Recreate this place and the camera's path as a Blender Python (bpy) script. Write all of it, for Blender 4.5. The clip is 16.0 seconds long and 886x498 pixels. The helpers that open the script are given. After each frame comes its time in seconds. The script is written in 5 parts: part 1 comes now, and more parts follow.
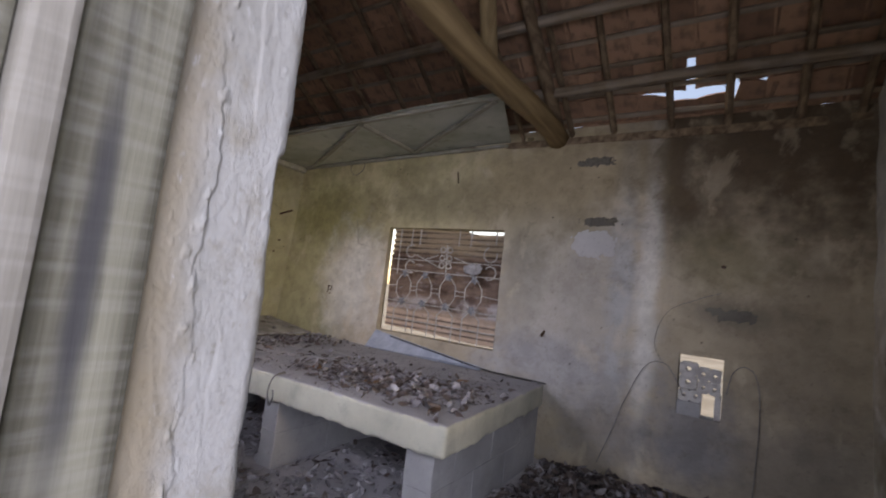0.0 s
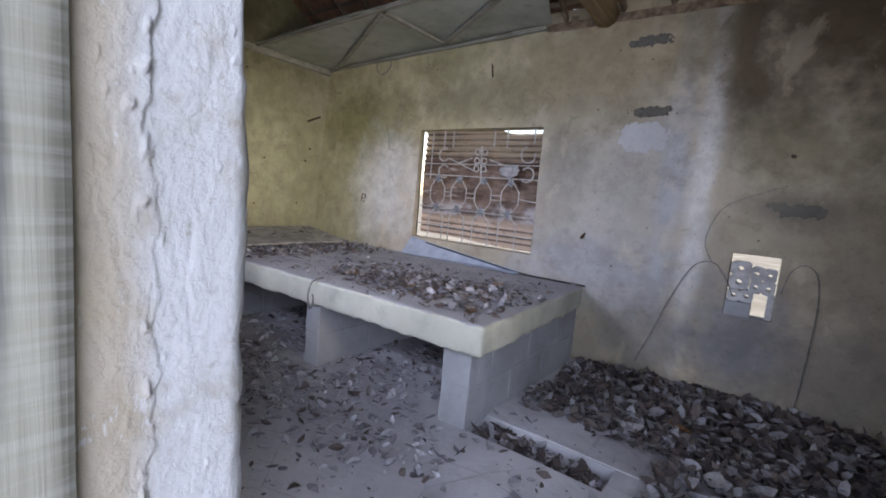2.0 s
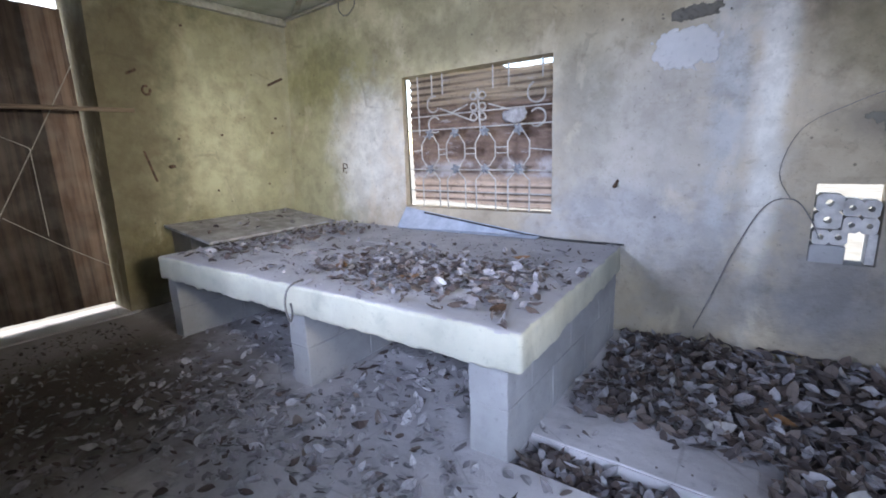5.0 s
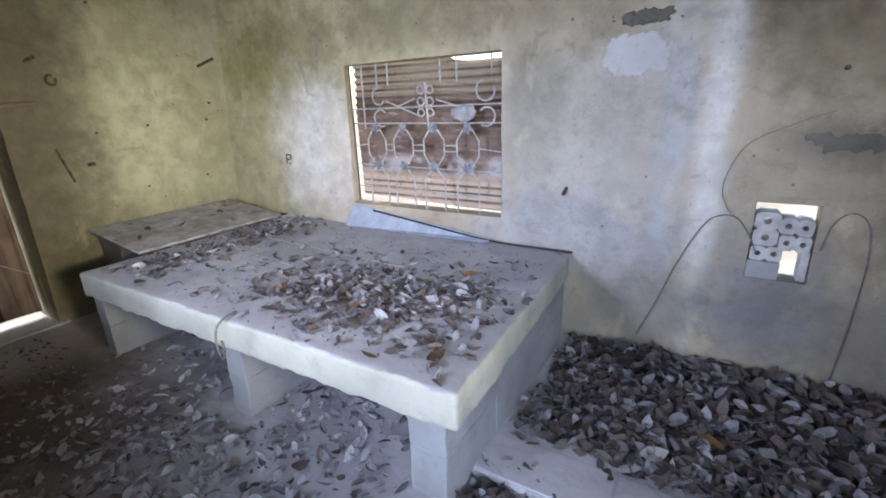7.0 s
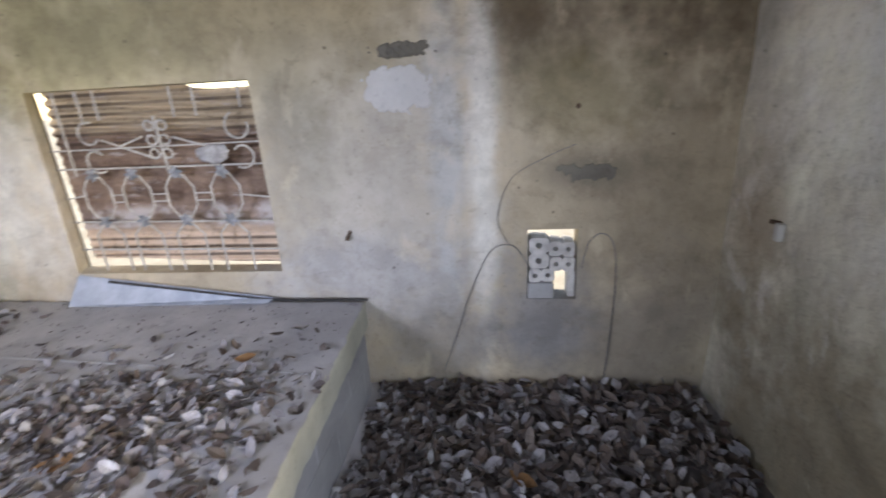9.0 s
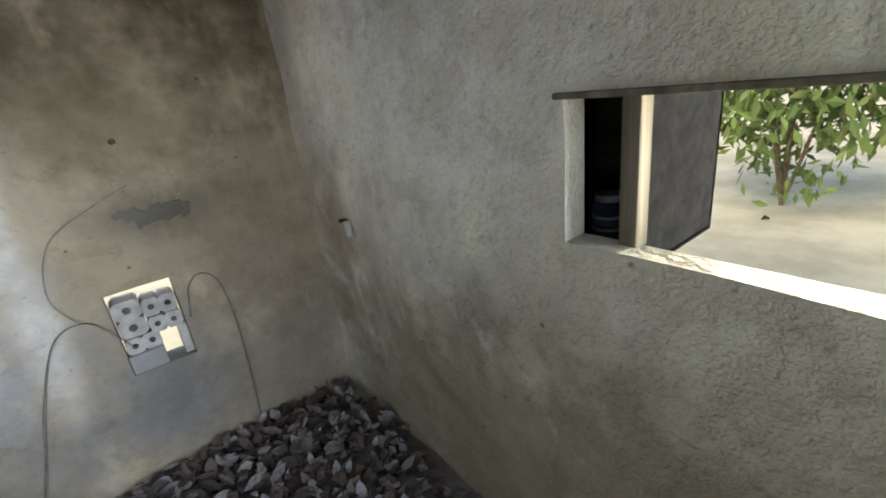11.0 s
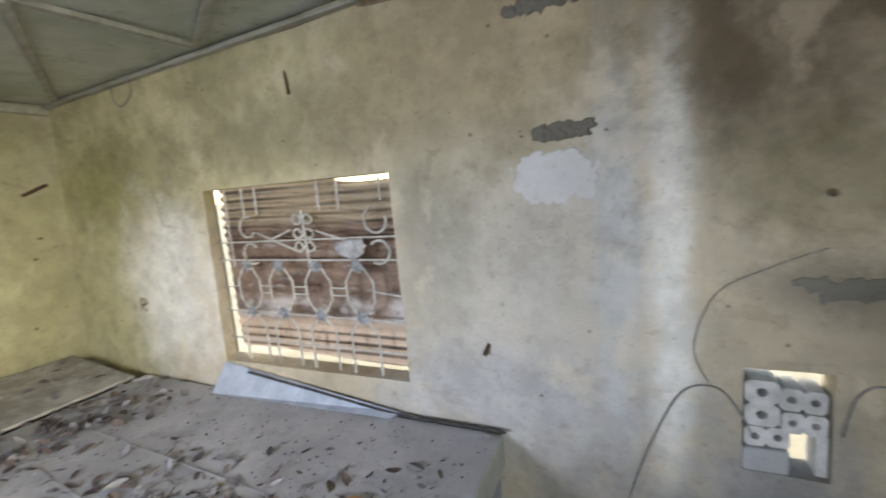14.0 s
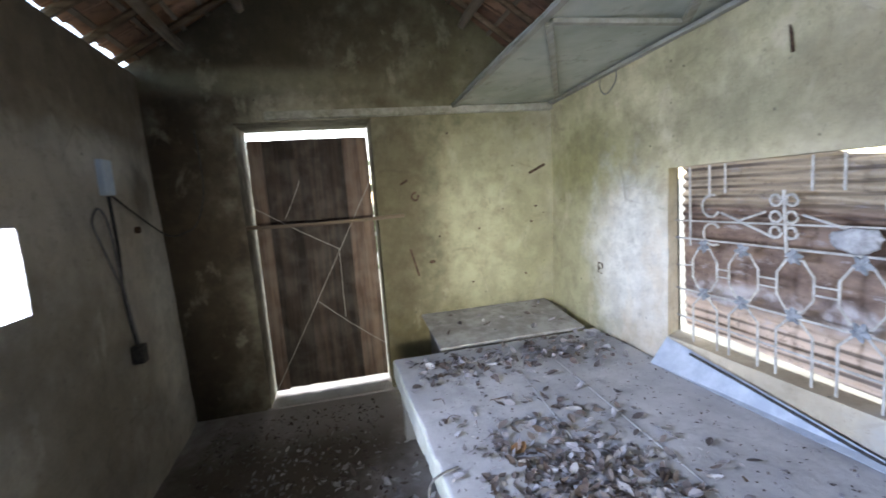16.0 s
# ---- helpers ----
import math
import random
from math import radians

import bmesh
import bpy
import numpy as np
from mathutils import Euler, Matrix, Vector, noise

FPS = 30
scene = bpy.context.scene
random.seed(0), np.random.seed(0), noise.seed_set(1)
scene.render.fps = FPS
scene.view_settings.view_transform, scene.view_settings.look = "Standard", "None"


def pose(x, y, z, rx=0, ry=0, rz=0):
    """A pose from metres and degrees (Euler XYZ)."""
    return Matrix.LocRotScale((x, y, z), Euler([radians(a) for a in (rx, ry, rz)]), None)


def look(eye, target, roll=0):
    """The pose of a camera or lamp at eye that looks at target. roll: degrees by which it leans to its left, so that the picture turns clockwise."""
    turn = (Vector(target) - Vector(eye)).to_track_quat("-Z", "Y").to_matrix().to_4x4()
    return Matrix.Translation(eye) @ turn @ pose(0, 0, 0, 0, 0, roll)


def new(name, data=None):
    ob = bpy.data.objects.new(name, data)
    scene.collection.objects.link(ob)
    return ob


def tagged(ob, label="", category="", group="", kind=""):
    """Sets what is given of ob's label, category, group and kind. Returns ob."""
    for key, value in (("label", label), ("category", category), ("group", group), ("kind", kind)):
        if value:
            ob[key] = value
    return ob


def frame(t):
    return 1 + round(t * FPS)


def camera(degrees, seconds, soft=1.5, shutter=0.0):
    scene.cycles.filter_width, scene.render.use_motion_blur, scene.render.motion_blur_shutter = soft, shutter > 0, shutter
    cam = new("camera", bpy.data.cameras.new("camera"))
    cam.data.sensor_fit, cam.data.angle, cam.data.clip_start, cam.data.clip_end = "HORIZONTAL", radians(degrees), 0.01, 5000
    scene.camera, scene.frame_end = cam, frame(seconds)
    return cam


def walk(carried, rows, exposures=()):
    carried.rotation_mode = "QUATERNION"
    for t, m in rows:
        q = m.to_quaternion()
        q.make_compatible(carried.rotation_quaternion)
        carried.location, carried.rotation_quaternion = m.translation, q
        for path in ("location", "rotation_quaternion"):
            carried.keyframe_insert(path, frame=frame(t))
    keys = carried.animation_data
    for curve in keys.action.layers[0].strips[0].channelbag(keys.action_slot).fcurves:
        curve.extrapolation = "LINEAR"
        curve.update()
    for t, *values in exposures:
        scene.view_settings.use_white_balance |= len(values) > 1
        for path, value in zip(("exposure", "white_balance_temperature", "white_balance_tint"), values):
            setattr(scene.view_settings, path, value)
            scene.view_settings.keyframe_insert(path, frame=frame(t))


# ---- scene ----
cam = camera(89.7, 16.0, soft=1.7, shutter=0.35)
# seconds, eye x, y, z, yaw to the left of +y, pitch, roll
PATH = [
    (0.0, -0.003, 0.020, 1.061, 32.90, 5.08, 6.66),
    (0.5, -0.034, 0.094, 1.002, 36.90, 0.68, 6.47),
    (1.0, -0.017, 0.104, 1.039, 38.07, -2.30, 5.51),
    (1.5, -0.036, 0.109, 1.027, 37.62, -4.32, 5.01),
    (2.0, -0.047, 0.120, 1.019, 36.41, -6.83, 5.02),
    (2.5, -0.060, 0.136, 1.018, 34.32, -10.50, 4.71),
    (3.0, -0.070, 0.155, 1.030, 29.55, -12.75, 2.13),
    (3.5, -0.141, 0.249, 1.104, 25.29, -11.77, -2.63),
    (4.0, -0.317, 0.339, 1.137, 31.11, -8.48, -4.83),
    (4.2, -0.351, 0.379, 1.119, 34.74, -8.10, -4.02),
    (5.2, -0.400, 0.570, 1.020, 35.50, -13.60, -1.60),
    (6.3, -0.371, 0.716, 0.994, 29.09, -18.74, 0.41),
    (6.5, -0.367, 0.743, 1.075, 28.81, -18.74, -0.08),
    (7.0, -0.390, 0.729, 1.296, 31.92, -18.10, -2.03),
    (7.5, -0.452, 0.746, 1.352, 32.60, -17.85, -2.29),
    (8.0, -0.534, 0.852, 1.418, 28.32, -18.36, -1.55),
    (8.5, -0.475, 1.006, 1.421, 18.23, -18.93, -1.17),
    (9.0, -0.374, 1.082, 1.438, 7.03, -18.94, -3.08),
    (9.5, -0.285, 1.116, 1.458, -5.64, -19.92, -5.79),
    (10.0, -0.227, 1.105, 1.471, -19.12, -21.60, -7.71),
    (10.2, -0.194, 1.090, 1.453, -23.95, -22.05, -7.54),
    (11.25, -0.120, 1.090, 1.440, -38.00, -20.50, -7.00),
    (12.3, -0.105, 1.199, 1.427, -18.40, -15.42, -6.47),
    (12.5, -0.139, 1.213, 1.457, -15.55, -13.79, -6.70),
    (13.0, -0.221, 1.286, 1.449, -2.67, -8.88, -6.85),
    (13.5, -0.359, 1.425, 1.476, 11.34, -7.66, -5.55),
    (14.0, -0.477, 1.488, 1.488, 25.38, -8.41, -4.89),
    (14.5, -0.506, 1.531, 1.502, 40.23, -8.80, -5.13),
    (15.0, -0.520, 1.500, 1.505, 55.63, -7.97, -5.43),
    (15.5, -0.540, 1.419, 1.501, 68.47, -6.87, -5.04),
    (16.0, -0.526, 1.370, 1.500, 77.31, -6.88, -4.40),
]
# seconds, stops, kelvin, tint
EXPOSURE = [(0.0, 1.9, 8400, 19), (0.5, 2.25, 7600, 16), (1.5, 2.35, 7300, 15), (2.5, 2.4, 7200, 15), (3.0, 2.5, 6900, 16), (3.5, 2.75, 7300, 19), (4.0, 2.9, 6800, 14), (6.5, 3.1, 6600, 12), (7.5, 2.9, 7200, 11),
            (8.0, 2.5, 7200, 9), (8.5, 2.75, 7800, 13), (9.0, 2.95, 8000, 12), (10.2, 3.0, 8500, 6), (12.5, 2.75, 8300, 3), (13.5, 2.9, 8400, 4), (14.0, 3.0, 8300, 5), (14.5, 2.95, 7700, 8), (15.0, 3.1, 7100, 10), (16.0, 3.3, 6500, 8)]
walk(cam, [(t, pose(x, y, z, 0, 0, yaw) @ pose(0, 0, 0, 90 + pitch, 0, 0) @ pose(0, 0, 0, 0, 0, roll))
           for t, x, y, z, yaw, pitch, roll in PATH], EXPOSURE)

# ---- world, sun and large lights ----
world = bpy.data.worlds.new("sky")
scene.world = world
world.use_nodes = True
wn = world.node_tree.nodes
sky = wn.new("ShaderNodeTexSky")
sky.sky_type = "NISHITA"
sky.sun_disc = False
sky.sun_elevation, sky.sun_rotation = radians(42), radians(-80)
wn["Background"].inputs["Strength"].default_value = 0.07
world.node_tree.links.new(sky.outputs[0], wn["Background"].inputs["Color"])

sun = new("sun", bpy.data.lights.new("sun", "SUN"))
sun.data.energy, sun.data.angle, sun.data.color = 1.1, radians(45), (1.0, 0.94, 0.84)
sun.matrix_world = look((-9.0, -0.6, 8.2), (0, 0, 0))


def opening_lamp(name, eye, target, w, h, watts, colour):
    lamp = new(name, bpy.data.lights.new(name, "AREA"))
    lamp.data.shape, lamp.data.size, lamp.data.size_y = "RECTANGLE", w, h
    lamp.data.energy, lamp.data.color = watts, colour
    lamp.matrix_world = look(eye, target)
    return lamp


# daylight through the entrance, the small front window and the side window
opening_lamp("entrance_daylight", (1.00, -0.90, 1.25), (-0.9, 1.8, 0.1), 1.4, 1.8, 25.0, (0.56, 0.68, 1.0))
opening_lamp("front_window_daylight", (-1.98, -0.22, 1.46), (-0.7, 2.2, 0.8), 0.74, 0.30, 18.0, (0.54, 0.66, 1.0))
side_light = opening_lamp("side_window_daylight", (1.12, 1.04, 1.27), (-3.6, 2.3, 1.2), 0.46, 0.30, 2.0, (1.0, 0.96, 0.85))
side_light.data.spread = radians(52)

# ---- materials ----


class Nodes:
    """A small writer of node materials; places are world metres."""

    def __init__(self, name):
        self.mat = bpy.data.materials.new(name)
        self.mat.use_nodes = True
        self.tree = self.mat.node_tree
        self.bsdf = self.tree.nodes["Principled BSDF"]
        self.at = self.add("ShaderNodeTexCoord").outputs["Object"]

    def add(self, kind):
        return self.tree.nodes.new(kind)

    def set(self, socket, value):
        if isinstance(value, bpy.types.NodeSocket):
            self.tree.links.new(value, socket)
        else:
            socket.default_value = value

    def noise(self, scale, detail=4.0, rough=0.55, stretch=None, warp=0.0):
        n = self.add("ShaderNodeTexNoise")
        n.inputs["Scale"].default_value, n.inputs["Detail"].default_value = scale, detail
        n.inputs["Roughness"].default_value, n.inputs["Distortion"].default_value = rough, warp
        src = self.at
        if stretch:
            m = self.add("ShaderNodeMapping")
            m.inputs["Scale"].default_value = stretch
            self.set(m.inputs["Vector"], self.at)
            src = m.outputs[0]
        self.set(n.inputs["Vector"], src)
        return n.outputs["Fac"]

    def voronoi(self, scale, feature="F1", stretch=None):
        n = self.add("ShaderNodeTexVoronoi")
        n.feature = feature
        n.inputs["Scale"].default_value = scale
        src = self.at
        if stretch:
            m = self.add("ShaderNodeMapping")
            m.inputs["Scale"].default_value = stretch
            self.set(m.inputs["Vector"], self.at)
            src = m.outputs[0]
        self.set(n.inputs["Vector"], src)
        return n.outputs["Distance"]

    def ramp(self, fac, lo, hi, a=0.0, b=1.0):
        n = self.add("ShaderNodeMapRange")
        n.interpolation_type = "SMOOTHSTEP"
        self.set(n.inputs["Value"], fac)
        for key, v in (("From Min", lo), ("From Max", hi), ("To Min", a), ("To Max", b)):
            n.inputs[key].default_value = v
        return n.outputs["Result"]

    def math(self, op, a, b=0.0):
        n = self.add("ShaderNodeMath")
        n.operation = op
        self.set(n.inputs[0], a)
        self.set(n.inputs[1], b)
        return n.outputs[0]

    def mix(self, fac, a, b, blend="MIX"):
        n = self.add("ShaderNodeMix")
        n.data_type, n.blend_type = "RGBA", blend
        self.set(n.inputs[0], fac)
        for s, v in ((n.inputs[6], a), (n.inputs[7], b)):
            self.set(s, (*v, 1.0) if isinstance(v, tuple) and len(v) == 3 else v)
        return n.outputs[2]

    def blot(self, centre, radii, ragged=0.7, soft=0.65, scale=3.0):
        """A ragged shape of its own round a place, for stains and painted light."""
        m = self.add("ShaderNodeMapping")
        m.vector_type = "POINT"
        m.inputs["Location"].default_value = tuple(-c / r for c, r in zip(centre, radii))
        m.inputs["Scale"].default_value = tuple(1 / r for r in radii)
        self.set(m.inputs["Vector"], self.at)
        ln = self.add("ShaderNodeVectorMath")
        ln.operation = "LENGTH"
        self.set(ln.inputs[0], m.outputs[0])
        wild = self.math("ADD", self.noise(scale, 5, 0.58), self.math("MULTIPLY", self.noise(scale * 4.3, 5, 0.6), 0.45))
        bent = self.math("ADD", ln.outputs["Value"], self.math("MULTIPLY", self.math("SUBTRACT", wild, 0.725), ragged * 2.6))
        return self.ramp(bent, 1.0 + soft, 1.0 - soft)

    def bump(self, height, strength=0.4, distance=0.01, before=None):
        n = self.add("ShaderNodeBump")
        n.inputs["Strength"].default_value, n.inputs["Distance"].default_value = strength, distance
        self.set(n.inputs["Height"], height)
        if before is not None:
            self.set(n.inputs["Normal"], before)
        return n.outputs[0]

    def done(self, colour, rough=0.9, normal=None, metal=0.0, spec=0.3):
        self.set(self.bsdf.inputs["Base Color"], (*colour, 1.0) if isinstance(colour, tuple) and len(colour) == 3 else colour)
        self.set(self.bsdf.inputs["Roughness"], rough)
        self.set(self.bsdf.inputs["Metallic"], metal)
        self.bsdf.inputs["Specular IOR Level"].default_value = spec
        if normal is not None:
            self.set(self.bsdf.inputs["Normal"], normal)
        return self.mat


def plaster(name, base, stains_and_light, fine=1.0):
    k = Nodes(name)
    c = k.mix(k.ramp(k.noise(1.7, 6, 0.55), 0.36, 0.66), tuple(v * 0.80 for v in base), tuple(min(v * 1.15, 0.85) for v in base))
    c = k.mix(k.ramp(k.noise(2.4, 6, 0.65, (2.2, 2.2, 0.35)), 0.50, 0.72, 0.0, 0.34), c, tuple(v * 0.50 for v in base))
    c = k.mix(k.ramp(k.noise(2.7, 5, 0.55, None, 0.5), 0.50, 0.68, 0.0, 0.32), c, k.mix(0.55, c, (0.13, 0.105, 0.07)))
    c = k.mix(k.ramp(k.noise(2.1, 5, 0.58), 0.54, 0.70, 0.0, 0.3), c, tuple(min(v * 1.4, 0.85) for v in base))
    for centre, radii, colour, strength in stains_and_light:
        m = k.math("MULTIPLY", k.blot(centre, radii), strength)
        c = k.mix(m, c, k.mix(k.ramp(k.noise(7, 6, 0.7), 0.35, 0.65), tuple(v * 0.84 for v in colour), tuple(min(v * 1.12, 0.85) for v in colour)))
    c = k.mix(k.ramp(k.noise(11, 8, 0.75), 0.52, 0.71, 0.0, 0.42), c, k.mix(0.6, c, (0.07, 0.055, 0.035)))
    # damp blotches with a firm edge, over fainter wide clouds
    c = k.mix(k.ramp(k.noise(4.4, 6, 0.62, (1, 1, 1.5), 0.3), 0.545, 0.625, 0.0, 0.30), c, k.mix(0.55, c, (0.15, 0.115, 0.075)))
    c = k.mix(k.ramp(k.noise(3.6, 6, 0.62, (1.2, 1.2, 0.8), 0.3), 0.58, 0.68, 0.0, 0.30), c, tuple(min(v * 1.35, 0.85) for v in base))
    c = k.mix(k.ramp(k.noise(45, 4, 0.7), 0.60, 0.72, 0.0, 0.4), c, (0.10, 0.085, 0.065))
    c = k.mix(k.ramp(k.voronoi(6.0), 0.06, 0.02, 0.0, 0.7), c, (0.05, 0.042, 0.03))
    c = k.mix(k.math("MULTIPLY", k.ramp(k.noise(1.0, 5, 0.6, (8, 8, 1.3)), 0.56, 0.70), k.ramp(k.noise(1.4, 4), 0.45, 0.65, 0.0, 0.28)), c, k.mix(0.6, c, (0.12, 0.10, 0.06)))
    crack = k.ramp(k.math("ADD", k.voronoi(1.6, "DISTANCE_TO_EDGE"), k.math("MULTIPLY", k.math("SUBTRACT", k.noise(9, 5), 0.5), 0.10)), 0.006, 0.0)
    crack = k.math("MULTIPLY", crack, k.ramp(k.noise(1.3), 0.50, 0.60))
    c = k.mix(k.math("MULTIPLY", crack, 0.22), c, (0.07, 0.06, 0.045))
    n = k.bump(k.noise(5, 6, 0.6), 0.55 * fine, 0.04)
    n = k.bump(k.noise(17, 6, 0.65), 0.4 * fine, 0.012, n)
    n = k.bump(k.noise(80, 5, 0.7), 0.30, 0.004, n)
    return k.done(c, k.ramp(k.noise(12), 0.3, 0.7, 0.82, 0.97), n)


MOSS, MOSS_D, DARK_BROWN, CHALK, DAMP = (0.39, 0.37, 0.20), (0.17, 0.145, 0.07), (0.062, 0.040, 0.022), (0.68, 0.66, 0.60), (0.16, 0.14, 0.11)
M_BACK = plaster("plaster_window_wall", (0.47, 0.395, 0.285), [
    ((-3.0, 3.05, 2.0), (1.9, 0.5, 0.65), (0.52, 0.46, 0.27), 0.9),
    ((-3.6, 3.05, 1.0), (0.55, 0.5, 1.2), MOSS, 0.8),
    ((-3.15, 3.05, 1.62), (0.55, 0.5, 0.24), (0.26, 0.235, 0.10), 0.85),
    ((-2.0, 3.05, 1.77), (0.95, 0.5, 0.17), (0.22, 0.195, 0.115), 0.72),
    ((-2.90, 3.05, 1.05), (0.36, 0.5, 0.46), CHALK, 0.85),
    ((-0.95, 3.05, 1.05), (0.52, 0.5, 0.75), (0.40, 0.40, 0.395), 0.5),
    ((-1.25, 3.05, 1.72), (0.55, 0.5, 0.30), (0.29, 0.24, 0.15), 0.6),
    ((-1.28, 3.05, 1.22), (0.16, 0.5, 0.28), (0.27, 0.245, 0.19), 0.55),
    ((-0.95, 3.05, 0.62), (0.50, 0.5, 0.20), (0.31, 0.31, 0.32), 0.6),
    ((0.38, 3.05, 1.25), (0.30, 0.5, 0.45), (0.33, 0.28, 0.21), 0.5),
    ((-2.35, 3.05, 2.05), (0.30, 0.5, 0.14), (0.28, 0.25, 0.13), 0.55),
    ((-0.58, 3.05, 1.35), (0.07, 0.5, 0.75), (0.40, 0.42, 0.43), 0.6),
    ((-0.42, 3.05, 1.30), (0.060, 0.5, 1.00), CHALK, 0.8),
    # dark brown towards the upper right corner
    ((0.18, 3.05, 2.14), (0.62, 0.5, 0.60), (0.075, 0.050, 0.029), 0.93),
    ((-0.30, 3.05, 2.1), (0.10, 0.5, 0.45), DARK_BROWN, 0.7),
    ((-1.10, 3.05, 1.98), (0.60, 0.5, 0.30), (0.36, 0.28, 0.16), 0.6),
    ((0.05, 3.05, 1.10), (0.22, 0.5, 0.09), DAMP, 0.75),
    ((0.40, 3.05, 0.8), (0.35, 0.5, 0.45), (0.25, 0.20, 0.14), 0.6),
    ((0.22, 3.05, 0.30), (0.60, 0.5, 0.36), (0.20, 0.175, 0.15), 0.7),
    ((-0.62, 3.05, 0.30), (0.28, 0.5, 0.18), (0.22, 0.205, 0.19), 0.7),
    ((0.0, 3.05, 1.42), (0.26, 0.5, 0.16), MOSS_D, 0.5),
    ((-0.14, 3.05, 0.42), (0.22, 0.5, 0.26), (0.19, 0.19, 0.195), 0.75),
])
M_LEFT = plaster("plaster_door_wall", (0.37, 0.345, 0.255), [
    ((-3.9, 2.4, 1.3), (0.5, 0.85, 1.2), (0.29, 0.275, 0.16), 0.9),
    ((-3.9, 2.3, 1.2), (0.5, 0.45, 0.5), (0.40, 0.39, 0.26), 0.7),
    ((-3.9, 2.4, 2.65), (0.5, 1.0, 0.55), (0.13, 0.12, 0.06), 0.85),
    # dark brown left of the door, above it and right of it
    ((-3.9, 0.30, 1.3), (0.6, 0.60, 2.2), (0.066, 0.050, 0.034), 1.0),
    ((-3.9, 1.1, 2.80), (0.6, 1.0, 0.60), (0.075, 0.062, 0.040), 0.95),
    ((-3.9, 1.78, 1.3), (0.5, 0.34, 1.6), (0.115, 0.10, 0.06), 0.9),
    # light from the eave slit, painted as a paler stripe
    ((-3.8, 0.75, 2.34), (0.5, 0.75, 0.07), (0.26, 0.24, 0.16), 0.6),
    ((-3.9, 2.0, 0.35), (0.5, 0.6, 0.22), MOSS_D, 0.7),
])
M_FRONT = plaster("plaster_entrance_wall", (0.47, 0.425, 0.35), [
    # strip by the corner painted paler, as lit through the door's gaps
    ((-3.68, 0.25, 0.8), (0.24, 0.5, 0.9), (0.70, 0.66, 0.58), 0.85),
    # browner and darker low down and along the top
    ((-2.6, 0.25, 0.6), (0.6, 0.5, 0.6), (0.21, 0.175, 0.125), 0.75),
    ((-3.0, 0.25, 2.2), (1.4, 0.5, 0.36), (0.20, 0.165, 0.115), 0.85),
    ((-3.15, 0.25, 1.80), (0.50, 0.5, 0.12), CHALK, 0.6),
    ((-3.55, 0.25, 1.62), (0.14, 0.5, 0.14), (0.14, 0.12, 0.09), 0.7),
])
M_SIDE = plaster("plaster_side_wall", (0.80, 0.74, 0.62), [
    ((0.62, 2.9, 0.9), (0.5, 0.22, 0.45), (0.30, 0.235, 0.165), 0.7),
    # painted light gradient: darker foot, much paler upper part
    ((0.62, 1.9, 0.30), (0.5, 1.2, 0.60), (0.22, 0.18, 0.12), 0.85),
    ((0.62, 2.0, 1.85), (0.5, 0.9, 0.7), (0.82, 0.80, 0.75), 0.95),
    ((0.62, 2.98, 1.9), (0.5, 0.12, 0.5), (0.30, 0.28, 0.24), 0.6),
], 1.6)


def jamb_material():
    k = Nodes("flaking_limewash")
    c = k.mix(k.ramp(k.noise(4, 6), 0.35, 0.65), (0.29, 0.283, 0.258), (0.38, 0.377, 0.362))
    c = k.mix(k.ramp(k.noise(9, 6, 0.65), 0.50, 0.70, 0.0, 0.7), c, (0.235, 0.21, 0.16))
    c = k.mix(k.math("MULTIPLY", k.blot((-0.45, 0.225, 0.75), (0.3, 0.030, 0.6), 0.5), 0.75), c, (0.25, 0.20, 0.125))
    c = k.mix(k.ramp(k.noise(55, 5, 0.7), 0.58, 0.70, 0.0, 0.55), c, (0.20, 0.18, 0.135))
    c = k.mix(k.ramp(k.noise(30, 5, 0.7, (1, 1.6, 0.7)), 0.60, 0.68, 0.0, 0.5), c, (0.44, 0.44, 0.43))
    n = k.bump(k.noise(26, 6, 0.6), 0.20, 0.004)
    n = k.bump(k.noise(110, 6, 0.75), 0.75, 0.0035, n)
    n = k.bump(k.noise(340, 4, 0.7), 0.30, 0.0010, n)
    return k.done(c, 0.9, n)


M_JAMB = jamb_material()


def wood(name, dark, light, along=2, scale=1.0, rough=0.8, dust=0.0, saw=0.0):
    k = Nodes(name)
    st = [26.0 * scale] * 3
    st[along] = 1.3 * scale
    g = k.noise(1.0, 6, 0.62, tuple(st), 0.4)
    info = k.add("ShaderNodeObjectInfo").outputs["Random"]
    c = k.mix(k.ramp(g, 0.32, 0.68), dark, light)
    c = k.mix(k.math("MULTIPLY", info, 0.35), c, tuple(v * 0.55 for v in dark))
    c = k.mix(k.ramp(k.noise(3.0 * scale, 5), 0.5, 0.75, 0.0, 0.6), c, tuple(v * 0.6 for v in dark))
    if saw:
        c = k.mix(k.ramp(k.noise(1.0, 5, 0.6, (5, 5, 95)), 0.42, 0.62, 0.0, saw), c, (0.40, 0.39, 0.36))
        c = k.mix(k.math("MULTIPLY", k.blot((-0.44, 0.170, 1.05), (0.3, 0.010, 0.16), 0.6), 0.85), c, (0.035, 0.035, 0.04))
    if dust:
        c = k.mix(k.ramp(k.noise(7, 5), 0.35, 0.7, 0.0, dust), c, (0.42, 0.40, 0.37))
    n = k.bump(g, 0.45, 0.006)
    return k.done(c, rough, n)


